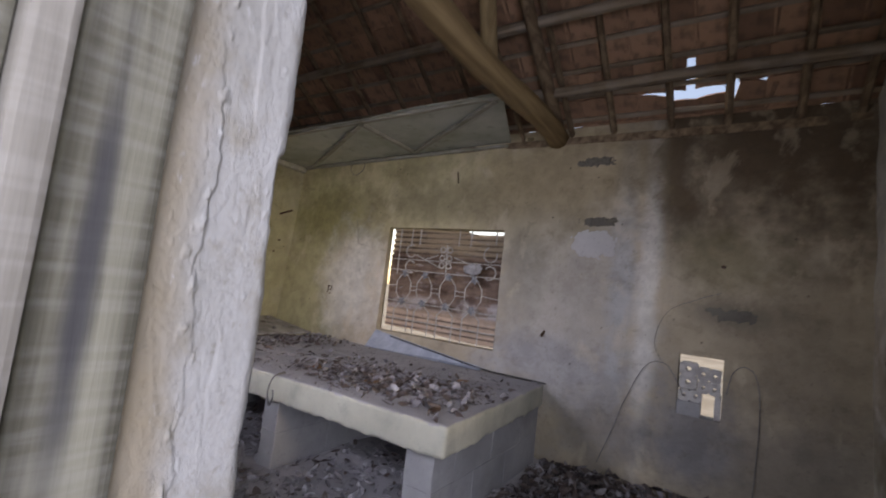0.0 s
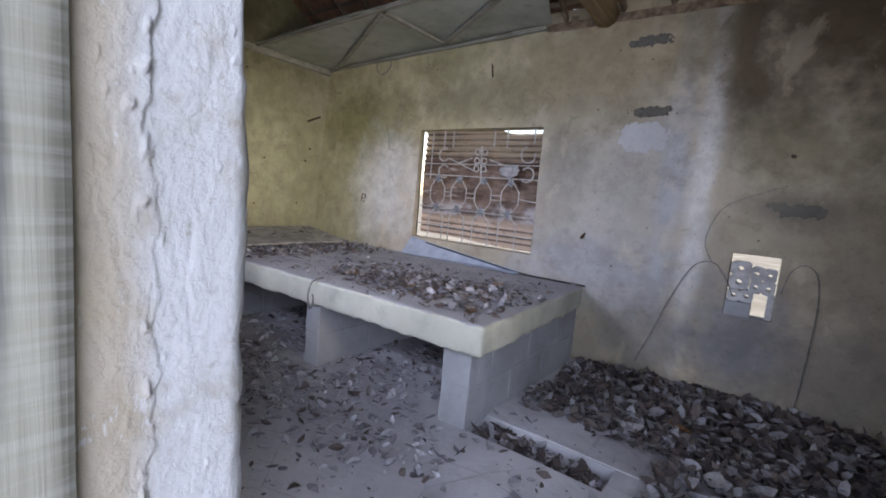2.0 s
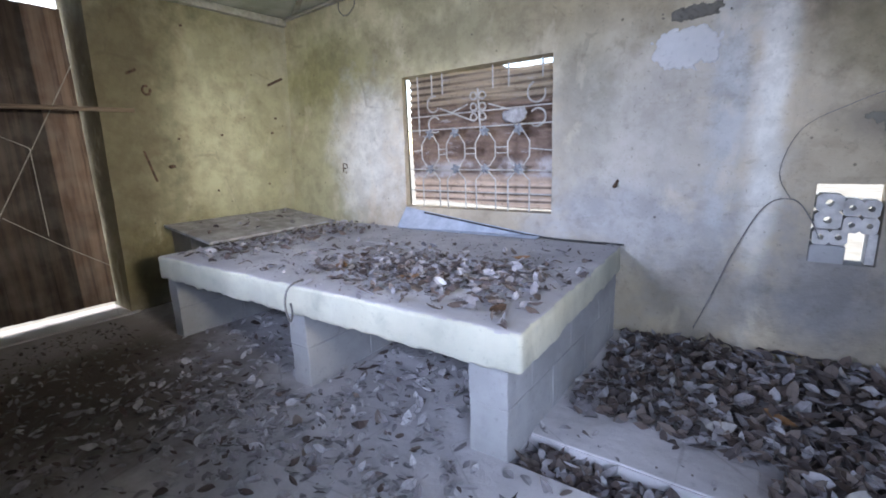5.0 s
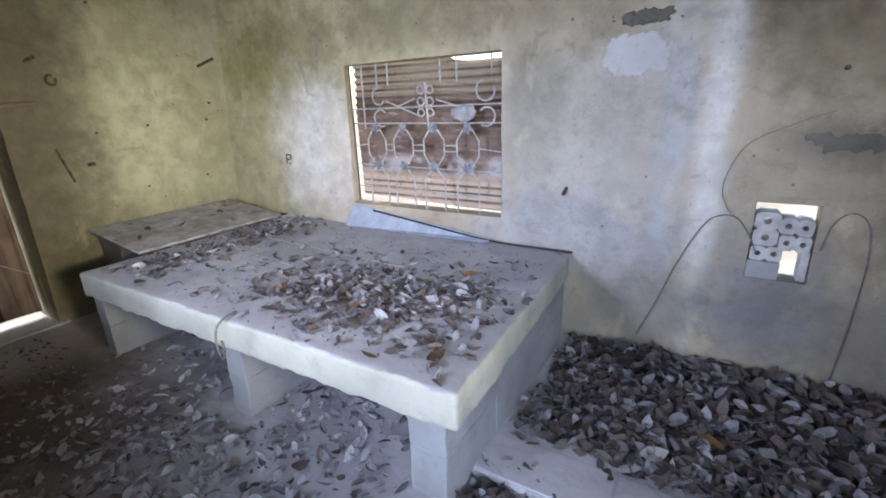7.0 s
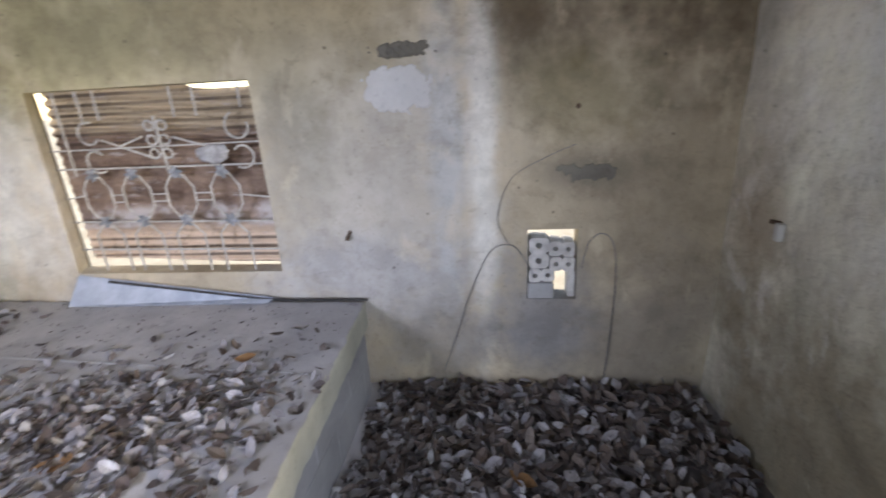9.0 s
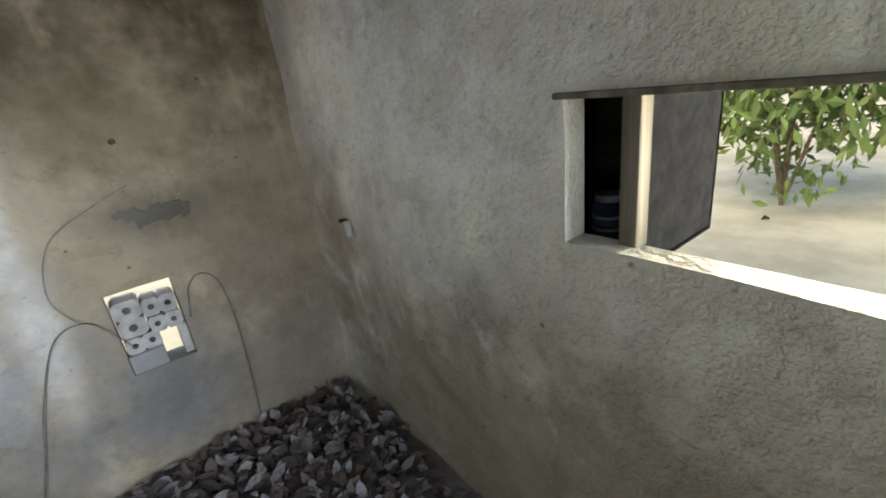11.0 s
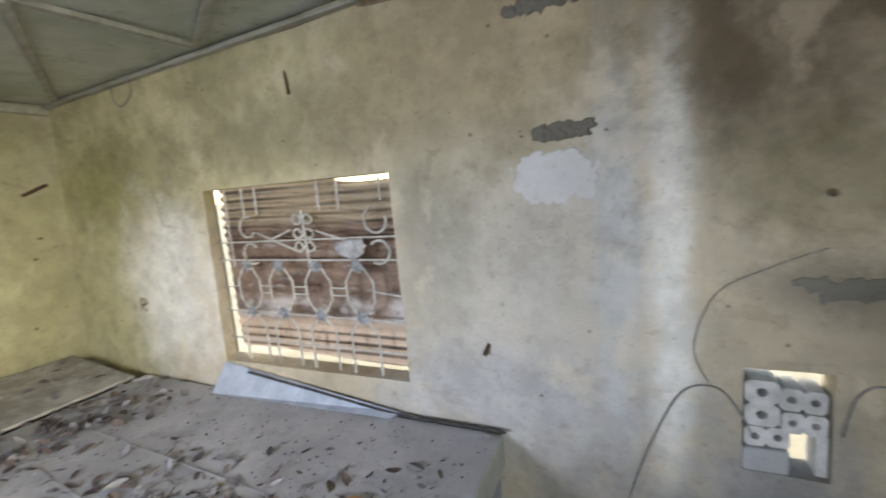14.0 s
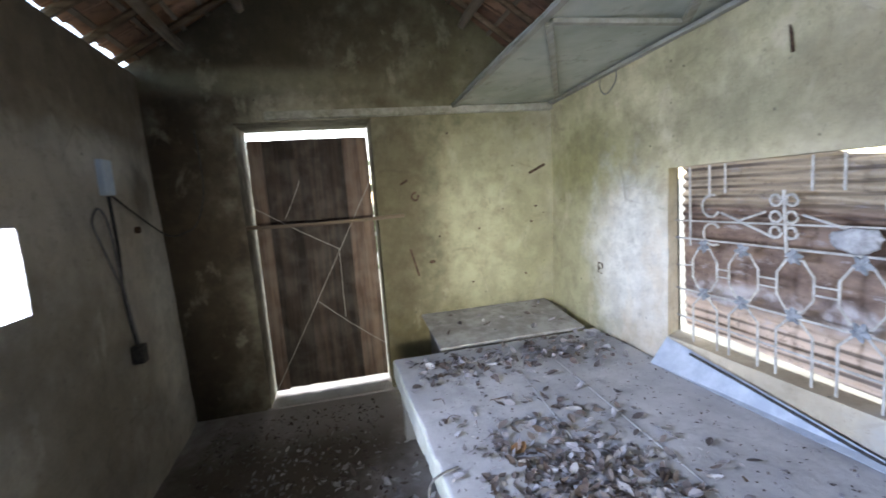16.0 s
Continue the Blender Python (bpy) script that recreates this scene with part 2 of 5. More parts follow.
M_GREYWOOD = wood("weathered_grey_wood", (0.075, 0.07, 0.05), (0.25, 0.24, 0.18), saw=0.13)
M_PLAINWOOD = wood("plain_grey_wood", (0.13, 0.115, 0.09), (0.33, 0.30, 0.25))
M_PALEWOOD = wood("pale_weathered_wood", (0.13, 0.118, 0.095), (0.29, 0.27, 0.23), saw=0.15)
M_LOG = wood("yellow_brown_log", (0.20, 0.13, 0.06), (0.42, 0.30, 0.15), 1, 0.6)
M_POST = wood("brown_post", (0.20, 0.14, 0.07), (0.38, 0.28, 0.15), 2, 0.6)
M_RAFTER = wood("old_rafter_wood", (0.12, 0.080, 0.048), (0.30, 0.22, 0.14), 1, 0.8)
M_PURLIN = wood("old_purlin_wood", (0.15, 0.11, 0.07), (0.38, 0.30, 0.21), 0, 0.8, 0.8, 0.3)
M_BATTEN = wood("pale_batten_wood", (0.24, 0.23, 0.17), (0.42, 0.41, 0.33), 0, 1.0, 0.85, 0.4)
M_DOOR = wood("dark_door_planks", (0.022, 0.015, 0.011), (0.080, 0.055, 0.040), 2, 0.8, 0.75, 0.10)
# lighter copy of the planks, for light leaking round the door
M_DOORLIT = wood("lit_door_planks", (0.085, 0.053, 0.038), (0.25, 0.175, 0.13), 2, 0.8, 0.75, 0.15)
M_BAR = wood("worn_bar", (0.10, 0.07, 0.05), (0.26, 0.20, 0.15), 1, 0.8)
M_DARKBOX = wood("dark_box_wood", (0.015, 0.012, 0.010), (0.05, 0.04, 0.03), 1, 0.8)


def concrete(name, base, dust, earth=None):
    k = Nodes(name)
    c = k.mix(k.ramp(k.noise(2.2, 6), 0.35, 0.68), tuple(v * 0.72 for v in base), base)
    c = k.mix(k.ramp(k.noise(5.5, 6, 0.65), 0.5, 0.72, 0.0, dust), c, tuple(v * 0.55 for v in base))
    c = k.mix(k.ramp(k.noise(38, 5, 0.75), 0.56, 0.72, 0.0, 0.5), c, tuple(v * 0.45 for v in base))
    # patches of earth, and of light painted on the floor
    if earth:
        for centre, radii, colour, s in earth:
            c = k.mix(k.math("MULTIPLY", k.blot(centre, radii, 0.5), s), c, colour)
    if earth:
        line = k.math("ADD", k.voronoi(1.9, "DISTANCE_TO_EDGE", (1.0, 1.35, 1.0)), k.math("MULTIPLY", k.math("SUBTRACT", k.noise(14, 5), 0.5), 0.03))
        c = k.mix(k.ramp(line, 0.010, 0.0, 0.0, 0.28), c, (0.12, 0.11, 0.10))
    n = k.bump(k.noise(9, 6), 0.45, 0.015)
    n = k.bump(k.noise(34, 5, 0.65), 0.35, 0.005, n)
    n = k.bump(k.noise(110, 5, 0.75), 0.5, 0.003, n)
    return k.done(c, 0.92, n)


M_SLAB = concrete("dusty_slab_concrete", (0.49, 0.48, 0.49), 0.6)
M_SLABEDGE = concrete("limewashed_slab_edge", (0.60, 0.595, 0.49), 0.65)
M_PIER = concrete("grey_cement_blocks", (0.40, 0.40, 0.40), 0.4)
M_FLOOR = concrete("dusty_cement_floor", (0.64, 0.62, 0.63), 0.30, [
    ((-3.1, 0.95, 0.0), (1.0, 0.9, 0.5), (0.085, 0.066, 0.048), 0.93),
    # slightly darker grey under the bed
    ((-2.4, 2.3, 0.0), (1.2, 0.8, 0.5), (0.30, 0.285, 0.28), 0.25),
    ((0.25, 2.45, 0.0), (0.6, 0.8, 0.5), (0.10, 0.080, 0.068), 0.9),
    # light spilling under the plank door, painted as a paler pool
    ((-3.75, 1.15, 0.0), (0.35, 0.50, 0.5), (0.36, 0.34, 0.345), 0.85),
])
M_PATCH = concrete("pale_mortar_patch", (0.64, 0.63, 0.605), 0.45)
M_DARKMORTAR = concrete("dark_grey_mortar", (0.18, 0.165, 0.135), 0.8)


def tile_material():
    k = Nodes("old_clay_tile")
    info = k.add("ShaderNodeObjectInfo").outputs["Random"]
    isl = k.add("ShaderNodeNewGeometry").outputs["Random Per Island"]
    r = k.math("FRACT", k.math("ADD", info, isl))
    c = k.mix(r, (0.22, 0.13, 0.085), (0.46, 0.28, 0.18))
    c = k.mix(k.ramp(k.noise(14, 5), 0.45, 0.7, 0.0, 0.7), c, (0.13, 0.09, 0.065))
    n = k.bump(k.noise(60, 5), 0.4, 0.004)
    return k.done(c, 0.9, n)


M_TILE = tile_material()


def panel_material():
    k = Nodes("grey_green_ceiling_board")
    c = k.mix(k.ramp(k.noise(3, 6), 0.3, 0.7), (0.32, 0.34, 0.27), (0.48, 0.49, 0.42))
    c = k.mix(k.ramp(k.noise(9, 6, 0.7), 0.55, 0.72, 0.0, 0.6), c, (0.13, 0.125, 0.085))
    n = k.bump(k.noise(18, 5), 0.3, 0.004)
    return k.done(c, 0.8, n)


M_PANEL = panel_material()


def rust_material():
    k = Nodes("rusty_corrugated_sheet")
    c = k.mix(k.ramp(k.noise(4, 6, 0.65, (1, 1, 2.2)), 0.32, 0.68), (0.105, 0.066, 0.048), (0.27, 0.185, 0.135))
    sep = k.add("ShaderNodeSeparateXYZ")
    k.set(sep.inputs[0], k.at)
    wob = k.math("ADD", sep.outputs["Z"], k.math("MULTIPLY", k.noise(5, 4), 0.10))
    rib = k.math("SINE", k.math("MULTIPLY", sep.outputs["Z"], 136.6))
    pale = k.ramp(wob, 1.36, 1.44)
    # pale foot: daylight glowing through the sheet, put into the colour
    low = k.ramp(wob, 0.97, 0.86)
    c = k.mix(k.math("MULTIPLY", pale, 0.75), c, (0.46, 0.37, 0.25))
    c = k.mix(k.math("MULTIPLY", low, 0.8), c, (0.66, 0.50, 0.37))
    c = k.mix(k.ramp(k.noise(6, 6, 0.7, (1, 1, 3)), 0.56, 0.70, 0.0, 0.7), c, (0.42, 0.38, 0.36))
    c = k.mix(k.ramp(k.noise(30, 4, 0.7), 0.55, 0.7, 0.0, 0.5), c, (0.07, 0.035, 0.022))
    # grooves painted darker for the ribs' shade, mostly near top and bottom
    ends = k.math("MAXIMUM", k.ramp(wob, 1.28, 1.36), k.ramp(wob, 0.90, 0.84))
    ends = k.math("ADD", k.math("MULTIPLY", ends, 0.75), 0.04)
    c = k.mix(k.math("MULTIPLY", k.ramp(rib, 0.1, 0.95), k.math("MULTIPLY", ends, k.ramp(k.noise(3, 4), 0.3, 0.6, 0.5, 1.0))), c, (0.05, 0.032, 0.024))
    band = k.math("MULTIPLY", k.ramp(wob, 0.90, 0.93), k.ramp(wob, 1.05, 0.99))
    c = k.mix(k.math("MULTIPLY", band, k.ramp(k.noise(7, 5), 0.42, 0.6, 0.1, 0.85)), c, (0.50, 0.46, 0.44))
    n = k.bump(k.noise(70, 4), 0.3, 0.002)
    return k.done(c, 0.75, n, 0.0)


M_RUST = rust_material()


def simple(name, a, b, scale=12.0, rough=0.7, metal=0.0, bumpy=0.25):
    k = Nodes(name)
    c = k.mix(k.ramp(k.noise(scale, 5, 0.65), 0.35, 0.68), a, b)
    return k.done(c, rough, k.bump(k.noise(scale * 5, 4), bumpy, 0.003), metal)


M_IRON = simple("grey_painted_iron", (0.33, 0.31, 0.275), (0.50, 0.475, 0.43), 30, 0.6)
M_ROSETTE = simple("blue_grey_cast_iron", (0.15, 0.16, 0.17), (0.28, 0.29, 0.30), 30, 0.65)
M_RAG = simple("dirty_white_rag", (0.22, 0.21, 0.205), (0.40, 0.39, 0.385), 20, 0.95)
M_CABLE = simple("black_cable", (0.02, 0.02, 0.02), (0.06, 0.055, 0.05), 40, 0.6)
M_CABLEG = simple("grey_cable", (0.12, 0.115, 0.11), (0.22, 0.21, 0.20), 40, 0.7)
M_BLUE = simple("pale_blue_plastic", (0.60, 0.70, 0.82), (0.70, 0.79, 0.88), 25, 0.45)
M_BLUEBOARD = simple("pale_blue_painted_board", (0.30, 0.335, 0.39), (0.42, 0.455, 0.52), 9, 0.7)
M_STRING = simple("white_string", (0.32, 0.30, 0.27), (0.52, 0.50, 0.46), 60, 0.8)
M_BRICK = simple("grey_hollow_brick", (0.36, 0.345, 0.325), (0.54, 0.525, 0.50), 14, 0.9, 0.0, 0.5)
M_BOARD = simple("dusty_white_board", (0.24, 0.225, 0.205), (0.42, 0.405, 0.385), 8, 0.85)
M_NAIL = simple("rusty_nail", (0.05, 0.03, 0.02), (0.13, 0.08, 0.05), 60, 0.7, 0.3)
M_CAN = simple("dark_blue_can", (0.02, 0.03, 0.06), (0.04, 0.055, 0.10), 20, 0.4)
M_CANBAND = simple("silver_can_band", (0.4, 0.42, 0.45), (0.6, 0.62, 0.65), 20, 0.35, 0.6)
M_GROUND = simple("dry_ground", (0.24, 0.22, 0.18), (0.34, 0.32, 0.27), 1.5, 0.95, 0.0, 0.8)
M_BARK = simple("bark", (0.08, 0.06, 0.04), (0.16, 0.12, 0.08), 14, 0.9, 0.0, 0.8)


def leaf_material(name, cols):
    k = Nodes(name)
    isl = k.add("ShaderNodeNewGeometry").outputs["Random Per Island"]
    rp = k.add("ShaderNodeValToRGB")
    rp.color_ramp.interpolation = "CONSTANT"
    el = rp.color_ramp.elements
    for i, c in enumerate(cols):
        e = el[i] if i < 2 else el.new(i / len(cols))
        e.position, e.color = i / len(cols), (*c, 1.0)
    k.set(rp.inputs[0], isl)
    c = k.mix(k.ramp(k.noise(40, 4), 0.35, 0.7, 0.0, 0.45), rp.outputs[0], (0.10, 0.085, 0.08))
    return k.done(c, 0.85, k.bump(k.noise(120, 3), 0.3, 0.002))


GREY1, GREY2, GREY3 = (0.33, 0.315, 0.325), (0.23, 0.215, 0.225), (0.44, 0.43, 0.44)
BRN1, BRN2, BRN3 = (0.105, 0.078, 0.068), (0.155, 0.125, 0.11), (0.065, 0.052, 0.05)
M_LEAF_FLOOR = leaf_material("dry_leaves_floor", [GREY2, BRN1, GREY1, BRN2, GREY3, BRN2, BRN3, GREY2, BRN1, GREY1, BRN3, BRN2, GREY2, BRN1, BRN3, BRN2, GREY1, BRN2, GREY2, BRN3])
M_LEAF_SLAB = leaf_material("dry_leaves_slab", [GREY1, BRN1, BRN2, GREY1, BRN3, GREY2, BRN1, GREY2, BRN3, GREY3, GREY1, BRN1, GREY2, BRN2, BRN3, GREY2])
PALE = (0.52, 0.51, 0.52)
M_LEAF_DUST = leaf_material("dusty_leaves_floor", [GREY1, GREY3, BRN2, GREY3, GREY1, PALE, GREY1, BRN1, GREY3, PALE, GREY1, GREY2])
M_GREEN = leaf_material("green_leaves", [(0.05, 0.10, 0.02), (0.08, 0.14, 0.03), (0.11, 0.16, 0.04), (0.06, 0.09, 0.02)])

# ---- mesh helpers ----
WIN_Y, RIGHT_X = 3.05, 0.62
RIDGE_Y, RIDGE_Z, FRONT_PITCH = 1.62, 3.30, 0.585


def roof_z(y):
    return RIDGE_Z - (0.70 if y > RIDGE_Y else FRONT_PITCH) * abs(y - RIDGE_Y)


def mesh_ob(name, bm, material, parent=None, label="", smooth=False):
    me = bpy.data.meshes.new(name)
    bmesh.ops.recalc_face_normals(bm, faces=bm.faces)
    bm.to_mesh(me)
    bm.free()
    me.materials.append(material)
    if smooth:
        for p in me.polygons:
            p.use_smooth = True
    ob = new(name, me)
    if parent is not None:
        ob.parent = parent
    if label:
        ob["label"] = label
    return ob


def part(name, bm, material, parent, label="", smooth=False):
    return mesh_ob(name, bm, material, parent, label, smooth)


def thing(name, label, category, group="", kind="", place=(0, 0, 0)):
    ob = new(name)
    ob.location = place
    ob.empty_display_size = 0.05
    return tagged(ob, label, category, group, kind)


def box(lo, hi, bevel=0.0, bm=None, m=None):
    bm = bm or bmesh.new()
    r = bmesh.ops.create_cube(bm, size=1.0)
    mat = Matrix.Translation([(a + b) / 2 for a, b in zip(lo, hi)]) @ Matrix.Diagonal([b - a for a, b in zip(lo, hi)] + [1])
    bmesh.ops.transform(bm, matrix=(m @ mat) if m else mat, verts=r["verts"])
    if bevel:
        edges = list({e for v in r["verts"] for e in v.link_edges})
        bmesh.ops.bevel(bm, geom=edges, offset=bevel, segments=2, affect="EDGES", profile=0.6)
    return bm


def tube(points, radius, sides=8, bm=None, closed=False, taper=None, wob=0.0):
    """A round bar along a line of points."""
    bm = bm or bmesh.new()
    pts = [Vector(p) for p in points]
    rings = []
    n = len(pts)
    for i, p in enumerate(pts):
        a, b = (pts[i - 1], pts[(i + 1) % n]) if closed else (pts[max(i - 1, 0)], pts[min(i + 1, n - 1)])
        d = (b - a).normalized()
        up = Vector((0, 0, 1)) if abs(d.z) < 0.9 else Vector((0, 1, 0))
        u = d.cross(up).normalized()
        v = u.cross(d)
        r = radius if taper is None else radius + (taper - radius) * i / max(n - 1, 1)
        ring = []
        for s in range(sides):
            ang = 2 * math.pi * s / sides
            q = r * (1 + (wob * noise.noise(Vector((p.x * 9 + s, p.y * 9, p.z * 9))) if wob else 0))
            ring.append(bm.verts.new(p + u * math.cos(ang) * q + v * math.sin(ang) * q))
        rings.append(ring)
    for i in range(n if closed else n - 1):
        a, b = rings[i], rings[(i + 1) % n]
        for s in range(sides):
            bm.faces.new((a[s], a[(s + 1) % sides], b[(s + 1) % sides], b[s]))
    if not closed:
        bm.faces.new(rings[0][::-1])
        bm.faces.new(rings[-1])
    return bm


def smooth_line(pts, steps=6):
    """A smooth line through points."""
    P = [Vector(p) for p in pts]
    out = []
    for i in range(len(P) - 1):
        a, b, c, d = P[max(i - 1, 0)], P[i], P[i + 1], P[min(i + 2, len(P) - 1)]
        for s in range(steps):
            t = s / steps
            out.append(0.5 * ((2 * b) + (c - a) * t + (2 * a - 5 * b + 4 * c - d) * t * t + (3 * b - a - 3 * c + d) * t ** 3))
    return out + [P[-1]]


def rough(bm, amp, scale=6.0, keep_low=None):
    for v in bm.verts:
        if keep_low is not None and v.co.z < keep_low:
            continue
        d = noise.noise_vector(v.co * scale)
        v.co += d * amp


def plaster_wall(name, a, b, out, thick, top, openings, material, lean=0.0, amp=0.008, step=0.07, clip=None, splay=0.0):
    """A wall whose inner face runs from a to b in plan, with openings (u0, u1, z0, z1), thick towards out."""
    a, b, out = Vector((*a, 0)), Vector((*b, 0)), Vector((*out, 0)).normalized()
    length = (b - a).length
    us = sorted({round(length * i / round(length / step), 4) for i in range(round(length / step) + 1)} | {v for o in openings for v in o[:2]})
    zs = sorted({round(top * i / round(top / step), 4) for i in range(round(top / step) + 1)} | {v for o in openings for v in o[2:]})
    bm = bmesh.new()
    F, B = {}, {}

    def at(i, j):
        p = a + (b - a) * (us[i] / length)
        z = zs[j]
        if clip:
            z = min(z, clip(p))
        q = Vector((p.x, p.y, z))
        bulge = noise.noise(q * 1.1) * amp * 2.2 + noise.noise(q * 5.0) * amp
        flare = sum((-splay if abs(us[i] - o[0]) < 1e-6 else splay if abs(us[i] - o[1]) < 1e-6 else 0.0) for o in openings if o[1] - o[0] > 0.5 and o[2] - 0.01 <= zs[j] <= o[3] + 0.01)
        return q - out * (lean * z) + out * bulge, q + out * thick + (b - a) * (flare / length)

    def vert(d, i, j):
        if (i, j) not in d:
            f, k = at(i, j)
            F[(i, j)], B[(i, j)] = bm.verts.new(f), bm.verts.new(k)
        return d[(i, j)]

    def solid(i, j):
        if not (0 <= i < len(us) - 1 and 0 <= j < len(zs) - 1):
            return False
        u, z = (us[i] + us[i + 1]) / 2, (zs[j] + zs[j + 1]) / 2
        if clip and max(clip(a + (b - a) * (us[k] / length)) for k in (i, i + 1)) <= zs[j] + 0.001:
            return False
        return not any(o[0] < u < o[1] and o[2] < z < o[3] for o in openings)

    for i in range(len(us) - 1):
        for j in range(len(zs) - 1):
            if not solid(i, j):
                continue
            c = [(i, j), (i + 1, j), (i + 1, j + 1), (i, j + 1)]
            bm.faces.new([vert(F, *k) for k in c])
            bm.faces.new([vert(B, *k) for k in reversed(c)])
            for n, (di, dj) in enumerate(((0, -1), (1, 0), (0, 1), (-1, 0))):
                if not solid(i + di, j + dj):
                    k, m = c[n], c[(n + 1) % 4]
                    bm.faces.new((vert(F, *k), vert(F, *m), vert(B, *m), vert(B, *k)))
    bmesh.ops.remove_doubles(bm, verts=bm.verts, dist=0.0003)
    return mesh_ob(name, bm, material, smooth=False)


# ---- setting ----
bm = bmesh.new()
bmesh.ops.create_grid(bm, x_segments=60, y_segments=60, size=300)
for v in bm.verts:
    v.co.z = -0.14
tagged(mesh_ob("ground", bm, M_GROUND), "dry earth ground round the abandoned house", "ground", kind="structure")

# floor with a shallow sunken slot
bm = bmesh.new()
xs = sorted({-4.25, -1.03, -0.42, 0.9} | {-4.25 + 0.1 * i for i in range(52)})
ys = sorted({-0.3, 1.72, 1.90, 3.3} | {-0.3 + 0.1 * i for i in range(37)})
cache = {}


def fv(x, y):
    if (x, y) not in cache:
        cache[(x, y)] = bm.verts.new((x, y, 0.012 * noise.noise(Vector((x * 2, y * 2, 0)))))
    return cache[(x, y)]


for i in range(len(xs) - 1):
    for j in range(len(ys) - 1):
        mx, my = (xs[i] + xs[i + 1]) / 2, (ys[j] + ys[j + 1]) / 2
        if -1.03 < mx < -0.42 and 1.72 < my < 1.90:
            continue
        bm.faces.new((fv(xs[i], ys[j]), fv(xs[i + 1], ys[j]), fv(xs[i + 1], ys[j + 1]), fv(xs[i], ys[j + 1])))
rim = [e for e in bm.edges if e.is_boundary]
got = bmesh.ops.extrude_edge_only(bm, edges=rim)
for v in got["geom"]:
    if isinstance(v, bmesh.types.BMVert):
        v.co.z -= 0.07
floor_ob = tagged(mesh_ob("floor", bm, M_FLOOR), "dusty grey cement floor with dark earth patches and a painted glow by the door", "floor", kind="structure")
part("slot_bottom", box((-1.06, 1.69, -0.13), (-0.39, 1.93, -0.065)), M_FLOOR, floor_ob)

W_T = 0.11
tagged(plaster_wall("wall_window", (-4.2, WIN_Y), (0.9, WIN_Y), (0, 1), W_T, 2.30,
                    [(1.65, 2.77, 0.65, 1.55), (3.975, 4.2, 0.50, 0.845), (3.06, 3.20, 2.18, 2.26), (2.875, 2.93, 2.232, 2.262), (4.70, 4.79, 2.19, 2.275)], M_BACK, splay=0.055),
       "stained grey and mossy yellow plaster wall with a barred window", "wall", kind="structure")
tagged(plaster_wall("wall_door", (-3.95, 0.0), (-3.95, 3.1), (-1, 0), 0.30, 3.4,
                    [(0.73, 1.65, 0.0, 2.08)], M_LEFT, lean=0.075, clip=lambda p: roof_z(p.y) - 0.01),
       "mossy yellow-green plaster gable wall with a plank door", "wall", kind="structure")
tagged(plaster_wall("wall_entrance", (-4.2, 0.20), (-0.485, 0.356), (0, -1), 0.20, 2.385,
                    [(1.84, 2.62, 1.19, 1.50)], M_FRONT),
       "grey and brown plaster wall beside the entrance", "wall", kind="structure")
tagged(plaster_wall("wall_entrance_right", (0.50, 0.348), (0.95, 0.348), (0, -1), 0.20, 2.385, [], M_FRONT),
       "narrow grey plaster wall on the other side of the entrance", "wall", kind="structure")
tagged(mesh_ob("lintel", box((-0.46, 0.15, 2.06), (0.51, 0.345, 2.385), 0.008), M_FRONT), "plastered lintel over the entrance", "lintel", kind="structure")
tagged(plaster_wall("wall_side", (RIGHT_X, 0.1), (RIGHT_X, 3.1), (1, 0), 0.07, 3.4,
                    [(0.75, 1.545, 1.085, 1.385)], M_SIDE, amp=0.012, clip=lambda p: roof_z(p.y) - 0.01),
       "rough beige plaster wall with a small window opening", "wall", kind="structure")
tagged(mesh_ob("trim", box((-3.83, 0.95, 2.088), (-3.745, 3.04, 2.140), 0.008), M_BATTEN), "thin weathered wooden ceiling rail along the mossy wall", "trim", kind="structure")

# jamb of the entrance: flaking plaster end of the wall
bm = bmesh.new()
NY, NZ = 100, 640
grid = {}


def wave(seed, u, v=0.0):
    return noise.noise(Vector((seed, u, v)))


def ease(x, lo, hi):
    t = max(0.0, min(1.0, (x - lo) / (hi - lo)))
    return t * t * (3 - 2 * t)


